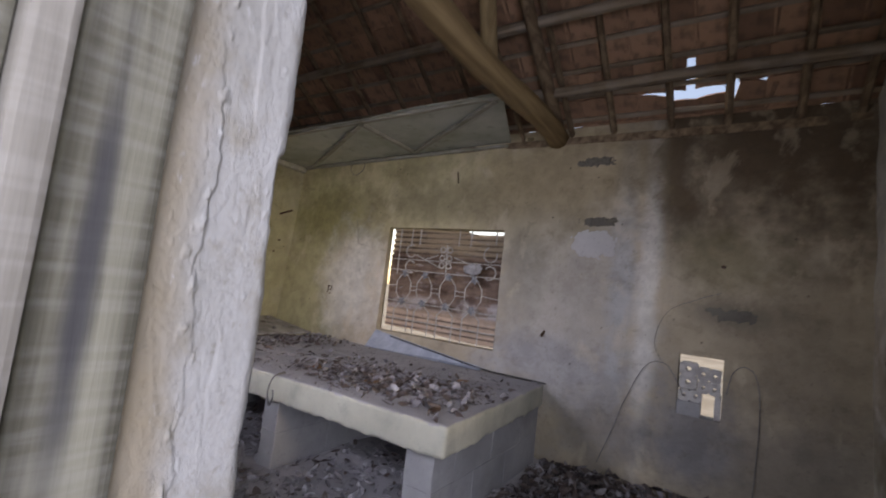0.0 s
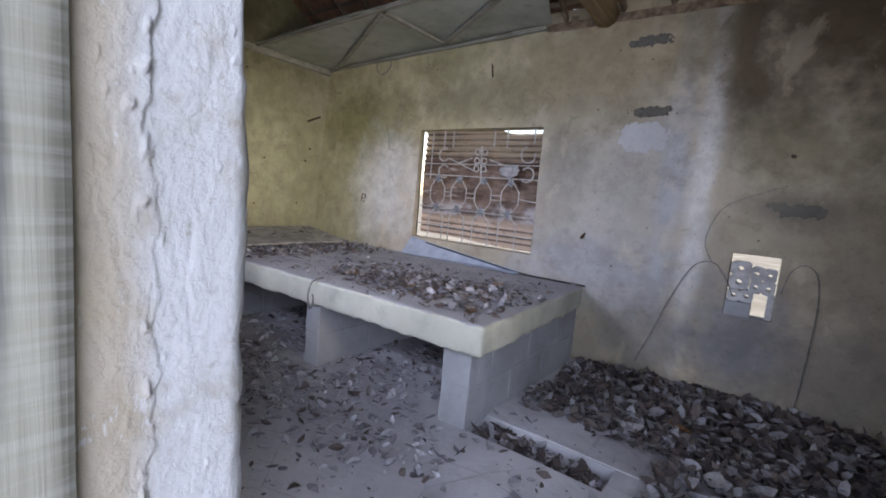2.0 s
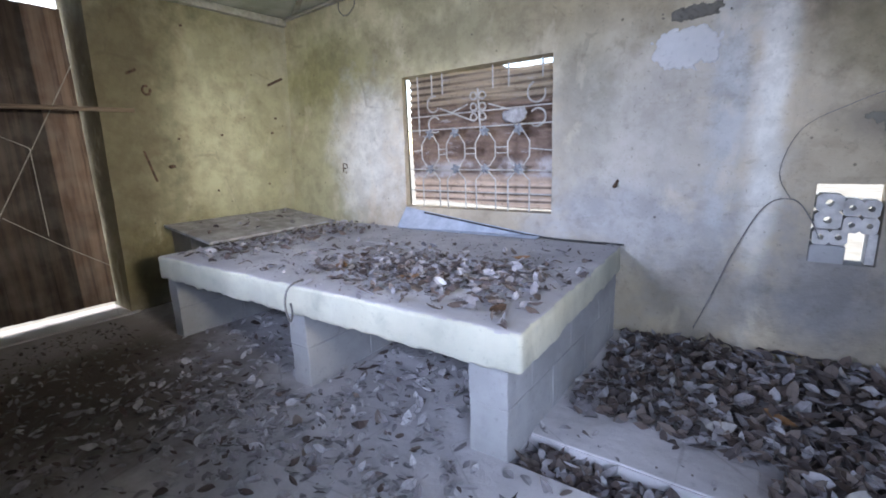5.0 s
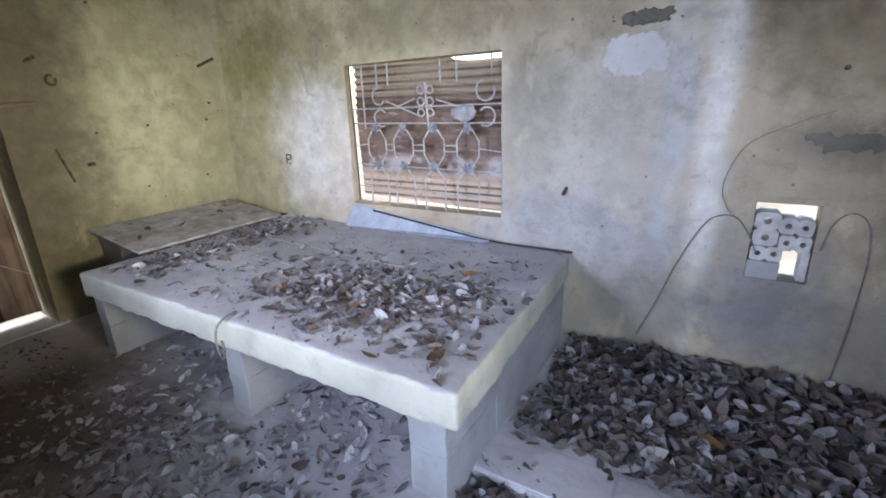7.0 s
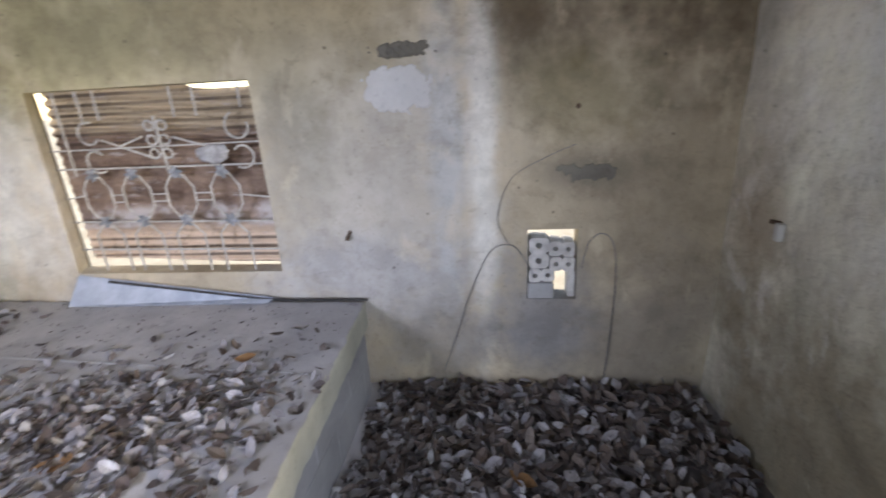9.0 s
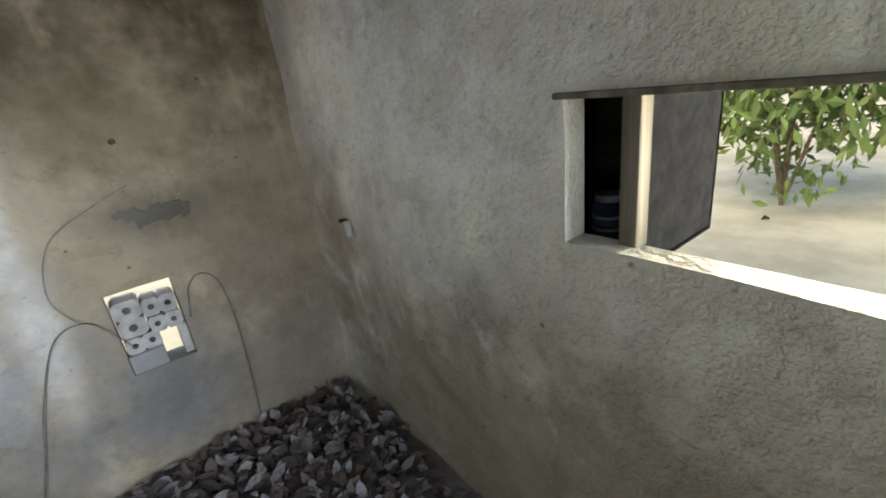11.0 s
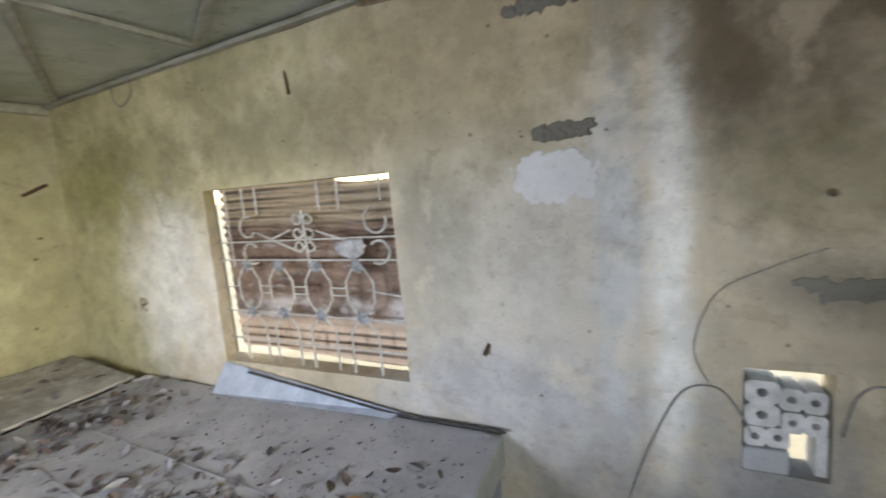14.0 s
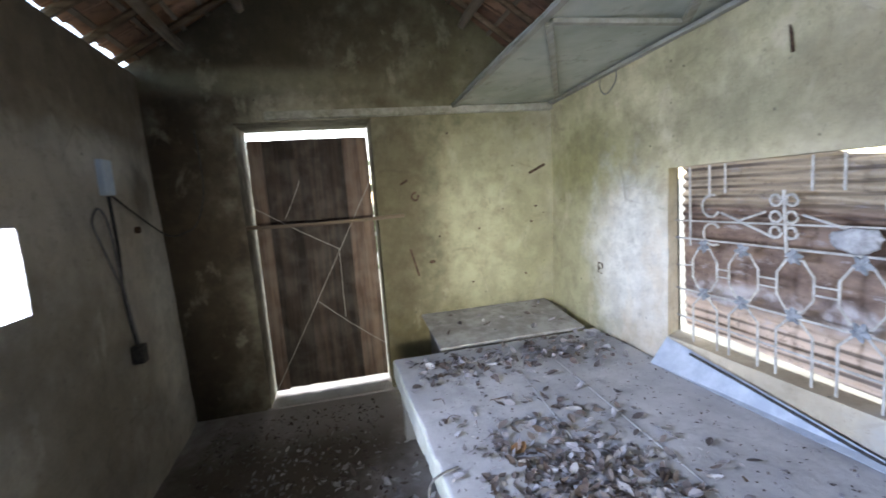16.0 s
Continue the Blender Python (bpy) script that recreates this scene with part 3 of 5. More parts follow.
for j in range(NZ + 1):
    z = 2.06 * j / NZ
    ridge = 0.268 + 0.014 * wave(2, z * 2.6) + 0.010 * wave(4, z * 9) + 0.006 * wave(4, z * 30, 3) + 0.0035 * wave(4, z * 75, 6)
    second = 0.300 + 0.012 * wave(12, z * 3.1) + 0.008 * wave(14, z * 13) + 0.004 * wave(14, z * 45, 3)
    lip = 0.0036 * max(0.0, min(1.0, 0.45 + 1.5 * wave(6, z * 4)))
    chip = 0.011 * ease(wave(15, z * 6.5) + 0.4 * wave(15, z * 26, 4), 0.12, 0.30)
    for i in range(NY + 1):
        y = 0.216 + 0.146 * i / NY
        x = -0.452 + lip * ease(ridge - y, -0.0012, 0.0012)
        # crumbled lumps hang along the broken edge of the upper coat
        near = max(0.0, 1 - abs(y - ridge + 0.006) / 0.016)
        x += 0.0048 * near * ease(wave(21, y * 70, z * 45) + 0.6 * wave(22, y * 150, z * 110), 0.46, 0.60)
        x -= 0.0016 * ease(second - y, -0.0012, 0.0012) * ease(wave(23, z * 5), 0.05, 0.25)
        # loose plates of limewash at uneven heights
        at, cell = noise.voronoi(Vector((3.0, y * 24 + 0.5 * wave(31, y * 40, z * 30), z * 9 + 0.5 * wave(32, y * 40, z * 30))))
        x += 0.0008 * noise.noise(cell[0] * 3.7) - 0.0004 * ease(0.05 - (at[1] - at[0]), 0.0, 0.04)
        # trowel strokes and scrapes
        stroke = wave(24, y * 20 + z * 9, z * 5 - y * 14) + 0.4 * wave(24, y * 55 + z * 20, z * 16)
        x += 0.0005 * ease(stroke, 0.25, 0.30)
        x += 0.0022 * ease(wave(25, y * 80, z * 60) + 0.4 * wave(25, y * 200, z * 160), 0.66, 0.78)
        x += 0.0034 * wave(1, y * 5, z * 2.0) + 0.0008 * wave(9, y * 22, z * 13) + 0.0006 * wave(2, y * 55, z * 40) + 0.0005 * wave(3, y * 150, z * 120)
        e = max(0.0, (i / NY - 0.82) / 0.18)
        x -= 0.022 * e ** 2.2
        yy = y + 0.010 * e * wave(5, z * 5) + 0.006 * e * wave(5, z * 18, 2) - chip * e
        grid[i, j] = bm.verts.new((x, yy, z))
for i in range(NY):
    for j in range(NZ):
        bm.faces.new((grid[i, j], grid[i + 1, j], grid[i + 1, j + 1], grid[i, j + 1]))
edge = [e for e in bm.edges if e.is_boundary]
got = bmesh.ops.extrude_edge_only(bm, edges=edge)
for v in got["geom"]:
    if isinstance(v, bmesh.types.BMVert):
        v.co.x -= 0.05
tagged(mesh_ob("jamb", bm, M_JAMB, smooth=True), "flaking whitewashed plaster end of the entrance wall", "door jamb", kind="structure")

# entrance door frame of grey boards
frame_ob = thing("entrance_door_frame", "weathered grey wooden entrance door frame with a pale batten", "door frame", place=(-0.47, 0.15, 0.0))


def plank(lo, hi, seed, amp=0.003):
    b = box(lo, hi, 0.006)
    bmesh.ops.subdivide_edges(b, edges=[e for e in b.edges if abs(e.verts[0].co.z - e.verts[1].co.z) > 0.5], cuts=24)
    for v in b.verts:
        d = noise.noise_vector(Vector((v.co.x * 3 + seed, v.co.y * 3, v.co.z * 3)))
        v.co.x += d.x * amp
        v.co.y += d.y * amp
    return b


for lo, hi, m, lb, nm in (((-0.50, 0.135, 0), (-0.435, 0.216, 2.06), M_GREYWOOD, "", "post"),
                          ((-0.50, 0.103, 0), (-0.420, 0.134, 2.06), M_PALEWOOD, "pale narrow batten", "batten"),
                          ((-0.50, -0.10, 0), (-0.445, 0.102, 2.06), M_GREYWOOD, "", "board")):
    o = part(nm, plank(lo, hi, lo[1] * 40), m, frame_ob, lb)
    o.matrix_parent_inverse = Matrix.Translation((0.47, -0.15, 0.0))


def child(ob, owner):
    """Keeps a part built in world places under an owner that stands elsewhere."""
    ob.parent = owner
    ob.matrix_parent_inverse = Matrix.Translation(-owner.location)
    return ob


# ---- roof ----
roof = thing("roof", "old clay tile roof with missing tiles on wooden rafters", "roof", kind="structure", place=(-1.6, RIDGE_Y, RIDGE_Z))
X0, X1 = -4.35, 1.0
run = 1.72
for side in (-1, 1):
    PITCH = 0.70 if side > 0 else FRONT_PITCH
    for k, off in enumerate((0.30, 0.74, 1.12)):
        y, z = RIDGE_Y + side * off, RIDGE_Z - PITCH * off - 0.085
        pts = [(X0 + (X1 - X0) * i / 14, y + 0.012 * noise.noise(Vector((i * 0.7, side * 3 + k, 0))), z + 0.014 * noise.noise(Vector((i * 0.6, side * 5 + k, 4)))) for i in range(15)]
        child(part("purlin", tube(pts, 0.034, 7, wob=0.2), M_PURLIN, roof, "", True), roof)
    y = WIN_Y + 0.03
    if side > 0:
        child(part("wall_plate", box((X0, y - 0.035, roof_z(y) - 0.10), (X1, y + 0.035, roof_z(y) - 0.045), 0.008), M_RAFTER, roof), roof)
    n = 17
    for i in range(n):
        x = X0 + 0.12 + (X1 - X0 - 0.2) * i / (n - 1) + random.uniform(-0.03, 0.03)
        a = (x, RIDGE_Y, RIDGE_Z - 0.045)
        b = (x + random.uniform(-0.03, 0.03), RIDGE_Y + side * run, RIDGE_Z - PITCH * run - 0.045)
        pts = [Vector(a).lerp(Vector(b), s / 6) for s in range(7)]
        child(part("rafter", tube(pts, 0.021, 6, wob=0.25), M_RAFTER, roof), roof)
    bm = bmesh.new()
    for k in range(12):
        off = 0.06 + k * 0.145
        y, z = RIDGE_Y + side * off, RIDGE_Z - PITCH * off - 0.018
        m = Matrix.Translation((0, y, z)) @ Matrix.Rotation(-side * math.atan(PITCH), 4, "X")
        cuts = [X0, X0 + 1.6 + random.uniform(-0.3, 0.3), X0 + 3.4 + random.uniform(-0.3, 0.3), X1]
        for u, v in zip(cuts, cuts[1:]):
            if random.random() < 0.93:
                box((u, -0.014, -0.006), (v, 0.014, 0.008), 0.0, bm, m)
    child(part("battens", bm, M_PURLIN, roof, "thin split battens under the tiles"), roof)

# slipped and broken tiles by column and row: sideways, down the slope, turn, width
SLIPPED = {(23, 7): (-0.035, 0.0, 0.03, 0.62), (23, 8): (0.0, 0.070, 0.05, 1.0), (24, 8): (0.012, 0.058, -0.06, 1.0), (22, 8): (-0.01, 0.026, 0.26, 1.0),
           (25, 7): (0.012, 0.0, -0.22, 0.9), (25, 8): (0.01, 0.012, 0.20, 0.95), (20, 7): (0.0, 0.01, 0.24, 0.95), (18, 8): (0.0, 0.03, 0.16, 1.0), (27, 5): (0.0, 0.02, 0.18, 0.9)}
tile_meshes = []
for v in range(3):
    b = bmesh.new()
    g = {}
    for i in range(5):
        for j in range(2):
            u = i / 4 - 0.5
            arch = 0.016 * math.cos(u * math.pi) + 0.003 * noise.noise(Vector((u * 4, j, v * 9)))
            for t in (0, 1):
                g[i, j, t] = b.verts.new((u * 0.190, (j - 0.5) * 0.215, arch + 0.011 * t))
    for i in range(4):
        b.faces.new((g[i, 0, 0], g[i, 1, 0], g[i + 1, 1, 0], g[i + 1, 0, 0]))
        b.faces.new((g[i, 0, 1], g[i + 1, 0, 1], g[i + 1, 1, 1], g[i, 1, 1]))
        for j in (0, 1):
            b.faces.new((g[i, j, 0], g[i + 1, j, 0], g[i + 1, j, 1], g[i, j, 1]))
    for i in (0, 4):
        b.faces.new((g[i, 0, 0], g[i, 1, 0], g[i, 1, 1], g[i, 0, 1]))
    me = bpy.data.meshes.new("roof_tile")
    bmesh.ops.recalc_face_normals(b, faces=b.faces)
    b.to_mesh(me)
    b.free()
    me.materials.append(M_TILE)
    tile_meshes.append(me)
rest = bmesh.new()
made = 0
for side in (1, -1):
    PITCH = 0.70 if side > 0 else FRONT_PITCH
    for r in range(11):
        off = 0.09 + r * 0.158
        for c in range(31):
            x = X0 + 0.10 + c * 0.172
            y = RIDGE_Y + side * off
            if side < 0 and r > 8 or r > 9 or r == 9 and (c > 26 or 16 < c < 20):
                continue
            dx, down, turn, wide = SLIPPED.get((c, r), (0.0, 0.0, 0.0, 1.0)) if side > 0 else (0.0, 0.0, 0.0, 1.0)
            x, y = x + dx, y + side * down
            z = RIDGE_Z - PITCH * (off + down) + 0.004
            m = (Matrix.Translation((x + random.uniform(-0.008, 0.008), y, z)) @ Matrix.Rotation(-side * math.atan(PITCH) + side * 0.06, 4, "X")
                 @ Matrix.Rotation(random.uniform(-0.05, 0.05) + turn, 4, "Z") @ Matrix.Diagonal((wide, 1, 1, 1)))
            if side > 0 and r > 1 and made < 290:
                o = new("roof_tile", tile_meshes[made % 3])
                o.matrix_world = m
                child(o, roof)
                made += 1
            else:
                k = len(rest.verts)
                rest.from_mesh(tile_meshes[c % 3])
                rest.verts.ensure_lookup_table()
                bmesh.ops.transform(rest, matrix=m, verts=rest.verts[k:])
o = child(part("roof_tiles", rest, M_TILE, roof, "further rows of old clay tiles"), roof)
o["kind"] = "stuff"
child(part("ridge_cap", tube([(X0, RIDGE_Y, RIDGE_Z + 0.0), (X1, RIDGE_Y, RIDGE_Z + 0.0)], 0.075, 10), M_TILE, roof), roof)

# truss: tie beam log with a post and sloping rafters
truss = thing("roof_truss", "round yellow-brown log tie beam with a king post", "roof beam", place=(-1.09, 1.6, 2.2))
pts = [(-1.09 + 0.012 * math.sin(i), 3.16 - 3.0 * i / 12, 2.225 + 0.02 * math.sin(i * 0.8)) for i in range(13)]
child(part("tie_beam", tube(pts, 0.075, 14, wob=0.12), M_LOG, truss, "", True), truss)
child(part("king_post", tube([(-1.09, 1.93, 2.25), (-1.10, 1.82, 2.7), (-1.09, 1.68, 3.2)], 0.045, 10, wob=0.1), M_POST, truss, "", True), truss)
for side in (1, -1):
    a, b = Vector((-1.06, RIDGE_Y + side * 1.38, 2.24)), Vector((-1.06, RIDGE_Y, 3.16))
    child(part("principal_rafter", tube([a.lerp(b, i / 6) for i in range(7)], 0.042, 9, wob=0.15), M_RAFTER, truss, "", True), truss)

# remnant of a flat ceiling
panel = thing("ceiling_board", "grey-green sheet remnant of a fallen ceiling with pale battens", "ceiling panel", place=(-2.5, 2.6, 2.19))
bm = bmesh.new()
pl = [(-3.78, 2.245), (-1.16, 2.235), (-1.45, 3.035), (-3.78, 3.035)]
N, Q = 24, 8
gv = {}
for i in range(N + 1):
    for j in range(Q + 1):
        s, t = i / N, j / Q
        xa, xb = pl[0][0] + (pl[1][0] - pl[0][0]) * s, pl[3][0] + (pl[2][0] - pl[3][0]) * s
        y = pl[0][1] + (pl[3][1] - pl[0][1]) * t
        x = xa + (xb - xa) * t
        gv[i, j] = bm.verts.new((x, y, 2.150 + 0.080 * s + 0.012 * noise.noise(Vector((x * 2, y * 3, 0)))))
for i in range(N):
    for j in range(Q):
        bm.faces.new((gv[i, j], gv[i + 1, j], gv[i + 1, j + 1], gv[i, j + 1]))
ex = bmesh.ops.extrude_face_region(bm, geom=list(bm.faces))
for v in ex["geom"]:
    if isinstance(v, bmesh.types.BMVert):
        v.co.z += 0.006
child(part("sheet", bm, M_PANEL, panel), panel)


def ceiling_batten(a, b, w=0.035):
    za, zb = (2.143 + 0.080 * (p[0] + 3.78) / 2.62 for p in (a, b))
    A, B = Vector((*a, za - 0.012)), Vector((*b, zb - 0.012))
    d = B - A
    m = Matrix.Translation((A + B) / 2) @ d.to_track_quat("X", "Z").to_matrix().to_4x4()
    bm = box((-d.length / 2, -w / 2, -0.010), (d.length / 2, w / 2, 0.010), 0.003, None, m)
    child(part("batten", bm, M_BATTEN, panel), panel)


for a, b in (((-3.76, 2.262), (-1.18, 2.252)), ((-3.56, 2.98), (-2.32, 2.30)), ((-2.30, 2.30), (-2.29, 2.93)), ((-2.27, 2.93), (-1.22, 2.29)), ((-3.74, 3.022), (-1.47, 3.022))):
    ceiling_batten(a, b)

# ---- concrete bed ----
bed = thing("concrete_bed", "whitewashed concrete slab bed on masonry legs, dusty top", "bed", place=(-2.1, 2.3, 0.0))


def rounded_block(lo, hi, r, step):
    """A block of fine quads whose edges are rounded to the radius r."""
    bm = bmesh.new()
    cuts = []
    for a, b in zip(lo, hi):
        n = max(1, round((b - a - 2 * r) / step))
        cuts.append([a, a + 0.35 * r, a + 0.7 * r] + [a + r + (b - a - 2 * r) * i / n for i in range(n + 1)] + [b - 0.7 * r, b - 0.35 * r, b])
    made_at = {}

    def vert(p):
        key = tuple(round(c, 5) for c in p)
        if key not in made_at:
            core = Vector([max(a + r, min(b - r, c)) for a, b, c in zip(lo, hi, p)])
            d = Vector(p) - core
            made_at[key] = bm.verts.new(core + (d.normalized() * r if d.length > 0 else d))
        return made_at[key]

    for axis in range(3):
        u, v = [k for k in range(3) if k != axis]
        for end in (lo[axis], hi[axis]):
            for i in range(len(cuts[u]) - 1):
                for j in range(len(cuts[v]) - 1):
                    quad = []
                    for di, dj in ((0, 0), (1, 0), (1, 1), (0, 1)):
                        p = [0.0, 0.0, 0.0]
                        p[axis], p[u], p[v] = end, cuts[u][i + di], cuts[v][j + dj]
                        quad.append(vert(p))
                    bm.faces.new(quad)
    return bm


def slab_mesh(x0, x1, y0, y1, z0, z1):
    bm = rounded_block((x0, y0, z0), (x1, y1, z1), 0.017, 0.026)
    for v in bm.verts:
        p = v.co.copy()
        front, end, low = ease(y0 + 0.05 - p.y, 0.0, 0.05), ease(p.x - x1 + 0.05, 0.0, 0.05), ease(z0 + 0.07 - p.z, 0.0, 0.06)
        high = ease(p.z - z1 + 0.035, 0.0, 0.03)
        side = max(front, end)
        # worn upper arris, ragged lower edge
        chip = ease(noise.noise(p * 16) + 0.5 * noise.noise(p * 45), 0.05, 0.45)
        v.co.y += front * (0.006 * noise.noise(p * 5) + 0.003 * noise.noise(p * 24) + 0.007 * high * chip)
        v.co.x -= end * (0.005 * noise.noise(p * 5) + 0.003 * noise.noise(p * 24) + 0.008 * high * chip)
        v.co.z += 0.004 * noise.noise(p * 3) * (1 - low) + side * low * (0.012 * noise.noise(p * 8) + 0.010 * noise.noise(p * 26) + 0.004 * noise.noise(p * 70)) - side * high * chip * 0.005
    for v in bm.verts:
        f = (y1 - v.co.y) / (y1 - y0)
        v.co.y += f * 0.055 * (v.co.x + 3.24) / 2.3
        v.co.x -= (1 - f) * 0.07 * max(0.0, (v.co.x + 1.98) / 1.03)
    return bm


o = child(part("slab", slab_mesh(-3.245, -0.94, 1.602, 3.03, 0.362, 0.499), M_SLAB, bed, "", True), bed)
o.data.materials.append(M_SLABEDGE)
for p in o.data.polygons:
    if abs(p.normal.z) < 0.80 and (p.center.y < 1.75 or p.center.x > -1.10):
        p.material_index = 1
for x0, x1, y0 in ((-3.235, -3.14, 1.635), (-2.13, -2.01, 1.68), (-1.17, -1.02, 1.715)):
    leg = child(part("leg_wall", box((x0 + 0.003, y0 + 0.004, -0.01), (x1 - 0.003, 2.975, 0.366)), M_PIER, bed, "masonry leg of grey cement blocks"), bed)
    for course, (z0, z1) in enumerate(((-0.01, 0.1875), (0.190, 0.372))):
        y = y0
        while y < 2.95:
            y2 = min(2.98, y + (0.19 if course and y == y0 else 0.39))
            b = box((x0, y, z0), (x1, y2 - 0.0025, z1), 0.006)
            bmesh.ops.subdivide_edges(b, edges=b.edges, cuts=2, use_grid_fill=True)
            rough(b, 0.005, 11)
            part("block", b, M_PIER, leg)
            y = y2
for a, b in (((-2.93, 2.275), (-1.05, 2.085)), ((-2.93, 2.515), (-1.05, 2.415))):
    pts = [Vector((*a, 0.4985)).lerp(Vector((*b, 0.4985)), i / 20) + Vector((0, 0.006 * noise.noise(Vector((i * 0.6, b[1], 0))), 0)) for i in range(21)]
    child(part("mortar_line", tube(pts, 0.0035, 6), M_PIER, bed), bed)
# added dark block in place of the shaded gap under the loose board
pier = box((-3.90, 1.97, -0.01), (-3.62, 3.02, 0.548), 0.01)
tagged(mesh_ob("added_ledge", pier, M_DARKMORTAR), "added dark block filling the shaded gap at the foot of the bed", "ledge")
b = box((-3.875, 1.915, -0.008), (-3.25, 2.95, 0.010), 0.003, None, Matrix.Translation((-3.25, 0, 0.512)) @ Matrix.Rotation(radians(6.5), 4, "Y") @ Matrix.Translation((3.25, 0, 0)))
tagged(mesh_ob("loose_board", b, M_BOARD), "dusty white board lying across the bed's end", "board")

# pale blue board leaning under the window
bm = bmesh.new()
v = [bm.verts.new(p) for p in ((-2.56, 2.945, 0.503), (-1.50, 2.990, 0.503), (-1.48, 3.03, 0.512), (-2.54, 3.035, 0.64))]
bm.faces.new(v)
ex = bmesh.ops.extrude_face_region(bm, geom=list(bm.faces))
for w in ex["geom"]:
    if isinstance(w, bmesh.types.BMVert):
        w.co += Vector((0, -0.008, 0.008))
tagged(mesh_ob("tapered_board", bm, M_BLUEBOARD), "pale blue tapered board leaning under the barred window", "board")

# broken paving strip at the slot
strip = thing("cement_strip", "broken pale cement strip beside the floor slot", "paving", place=(-0.7, 2.0, 0.0))
for x0, x1, dz in ((-1.04, -0.33, 0.006),):
    b = box((x0, 1.905, -0.03), (x1, 2.12, dz), 0.005)
    bmesh.ops.subdivide_edges(b, edges=b.edges, cuts=5, use_grid_fill=True)
    rough(b, 0.004, 11)
    child(part("cement_piece", b, M_FLOOR, strip), strip)

# ---- window in the window wall ----
window = thing("window_1", "rusty corrugated sheet behind a wrought iron grille", "window", kind="structure", place=(-1.97, 3.12, 0.655))
bm = bmesh.new()
NX, NZs = 26, 150
gv = {}
for i in range(NX + 1):
    for j in range(NZs + 1):
        s, t = i / NX, j / NZs
        z = 0.685 + 0.85 * t - 0.03 * s + 0.006 * math.sin(s * 7)
        x = -2.575 + 0.008 * math.sin(t * 9) - 0.012 * t + s * (1.20 + 0.02 * t)
        y = 3.185 + (0.0025 + 0.009 * max(0.0, min(1.0, (t - 0.55) / 0.2)) + 0.003 * max(0.0, min(1.0, (0.28 - t) / 0.1))) * math.sin(t * 0.85 / 0.046 * 2 * math.pi) + 0.012 * noise.noise(Vector((x * 3, z * 4, 2)))
        z += t * (0.036 + 0.012 * max(0.0, min(1.0, (0.72 - s) / 0.1)))
        if s > 0.62 and t > 0.985:
            z -= 0.02
        gv[i, j] = bm.verts.new((x, y, z))
for i in range(NX):
    for j in range(NZs):
        bm.faces.new((gv[i, j], gv[i + 1, j], gv[i + 1, j + 1], gv[i, j + 1]))
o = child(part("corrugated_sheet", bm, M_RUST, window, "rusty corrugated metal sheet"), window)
o.modifiers.new("thickness", "SOLIDIFY").thickness = 0.002
grille = child(part("grille", tube([(-2.53, 3.085, 0.77), (-1.43, 3.085, 0.76)], 0.0045, 6), M_IRON, window, "grey wrought iron window grille"), window)
GX, GZ, GY = -2.53, 0.65, 3.085


def g(u, v):
    return (GX + 1.10 * u, GY, GZ + 0.895 * (1 - v))


def bar(pts, r=0.0055, closed=False, name="bar"):
    return part(name, tube([g(*p) for p in pts], r, 6, None, closed), M_IRON, grille)


def rosette(u, v, turn):
    """A flat cast flower with five ragged petals, riveted on the bars."""
    bm = bmesh.new()
    c = Vector(g(u, v)) - Vector((0, 0.008, 0))
    rim, back, K = [], [], 40
    for k in range(K):
        a = 2 * math.pi * k / K
        r = 0.034 * (0.42 + 0.58 * abs(math.cos(2.5 * a + turn)) ** 0.7) * (1 + 0.15 * math.sin(7 * a + turn * 3))
        rim.append(bm.verts.new(c + Vector((r * math.cos(a), -0.004 * math.cos(5 * a + turn), r * math.sin(a)))))
        back.append(bm.verts.new(c + Vector((r * math.cos(a), 0.005, r * math.sin(a)))))
    mid, rear = bm.verts.new(c - Vector((0, 0.009, 0))), bm.verts.new(c + Vector((0, 0.005, 0)))
    for k in range(K):
        m = (k + 1) % K
        bm.faces.new((mid, rim[m], rim[k]))
        bm.faces.new((rear, back[k], back[m]))
        bm.faces.new((rim[k], rim[m], back[m], back[k]))
    return part("rosette", bm, M_ROSETTE, grille, "grey-blue cast flower")


CU = (0.17, 0.365, 0.575, 0.79)
for n, u in enumerate(CU):
    bar([(u - 0.030, 0.450), (u - 0.067, 0.515), (u - 0.067, 0.615), (u - 0.030, 0.680), (u + 0.030, 0.680), (u + 0.067, 0.615), (u + 0.067, 0.515), (u + 0.030, 0.450)], 0.0055, True, "octagon")
    for v in (0.435, 0.70):
        rosette(u, v, n + v)
    bar([(u - 0.02, 0.72), (u - 0.067, 0.78), (u - 0.067, 1.0)], name="bar")
    bar([(u + 0.02, 0.72), (u + 0.067, 0.78), (u + 0.067, 1.0)], name="bar")
    if n < 3:
        bar([(u + 0.067, 0.55), (CU[n + 1] - 0.067, 0.55)], 0.004)
        bar([(u + 0.067, 0.59), (CU[n + 1] - 0.067, 0.59)], 0.004)
bar([(0.0, 0.565), (CU[0] - 0.067, 0.55)], 0.004)
bar([(CU[3] + 0.067, 0.565), (1.0, 0.585)], 0.004)
bar([(0.0, 0.40), (1.0, 0.405)], 0.005)
bar([(0.0, 0.70), (1.0, 0.715)], 0.0045)
bar([(0.0, 0.30), (1.0, 0.29)], 0.0045)
for u, v0, v1 in ((0.09, 0.0, 0.44), (0.20, 0.0, 0.17), (0.28, 0.0, 0.15), (0.63, 0.0, 0.15), (0.73, 0.0, 0.15), (0.93, 0.0, 0.12)):
    bar([(u, v0), (u, v1)])


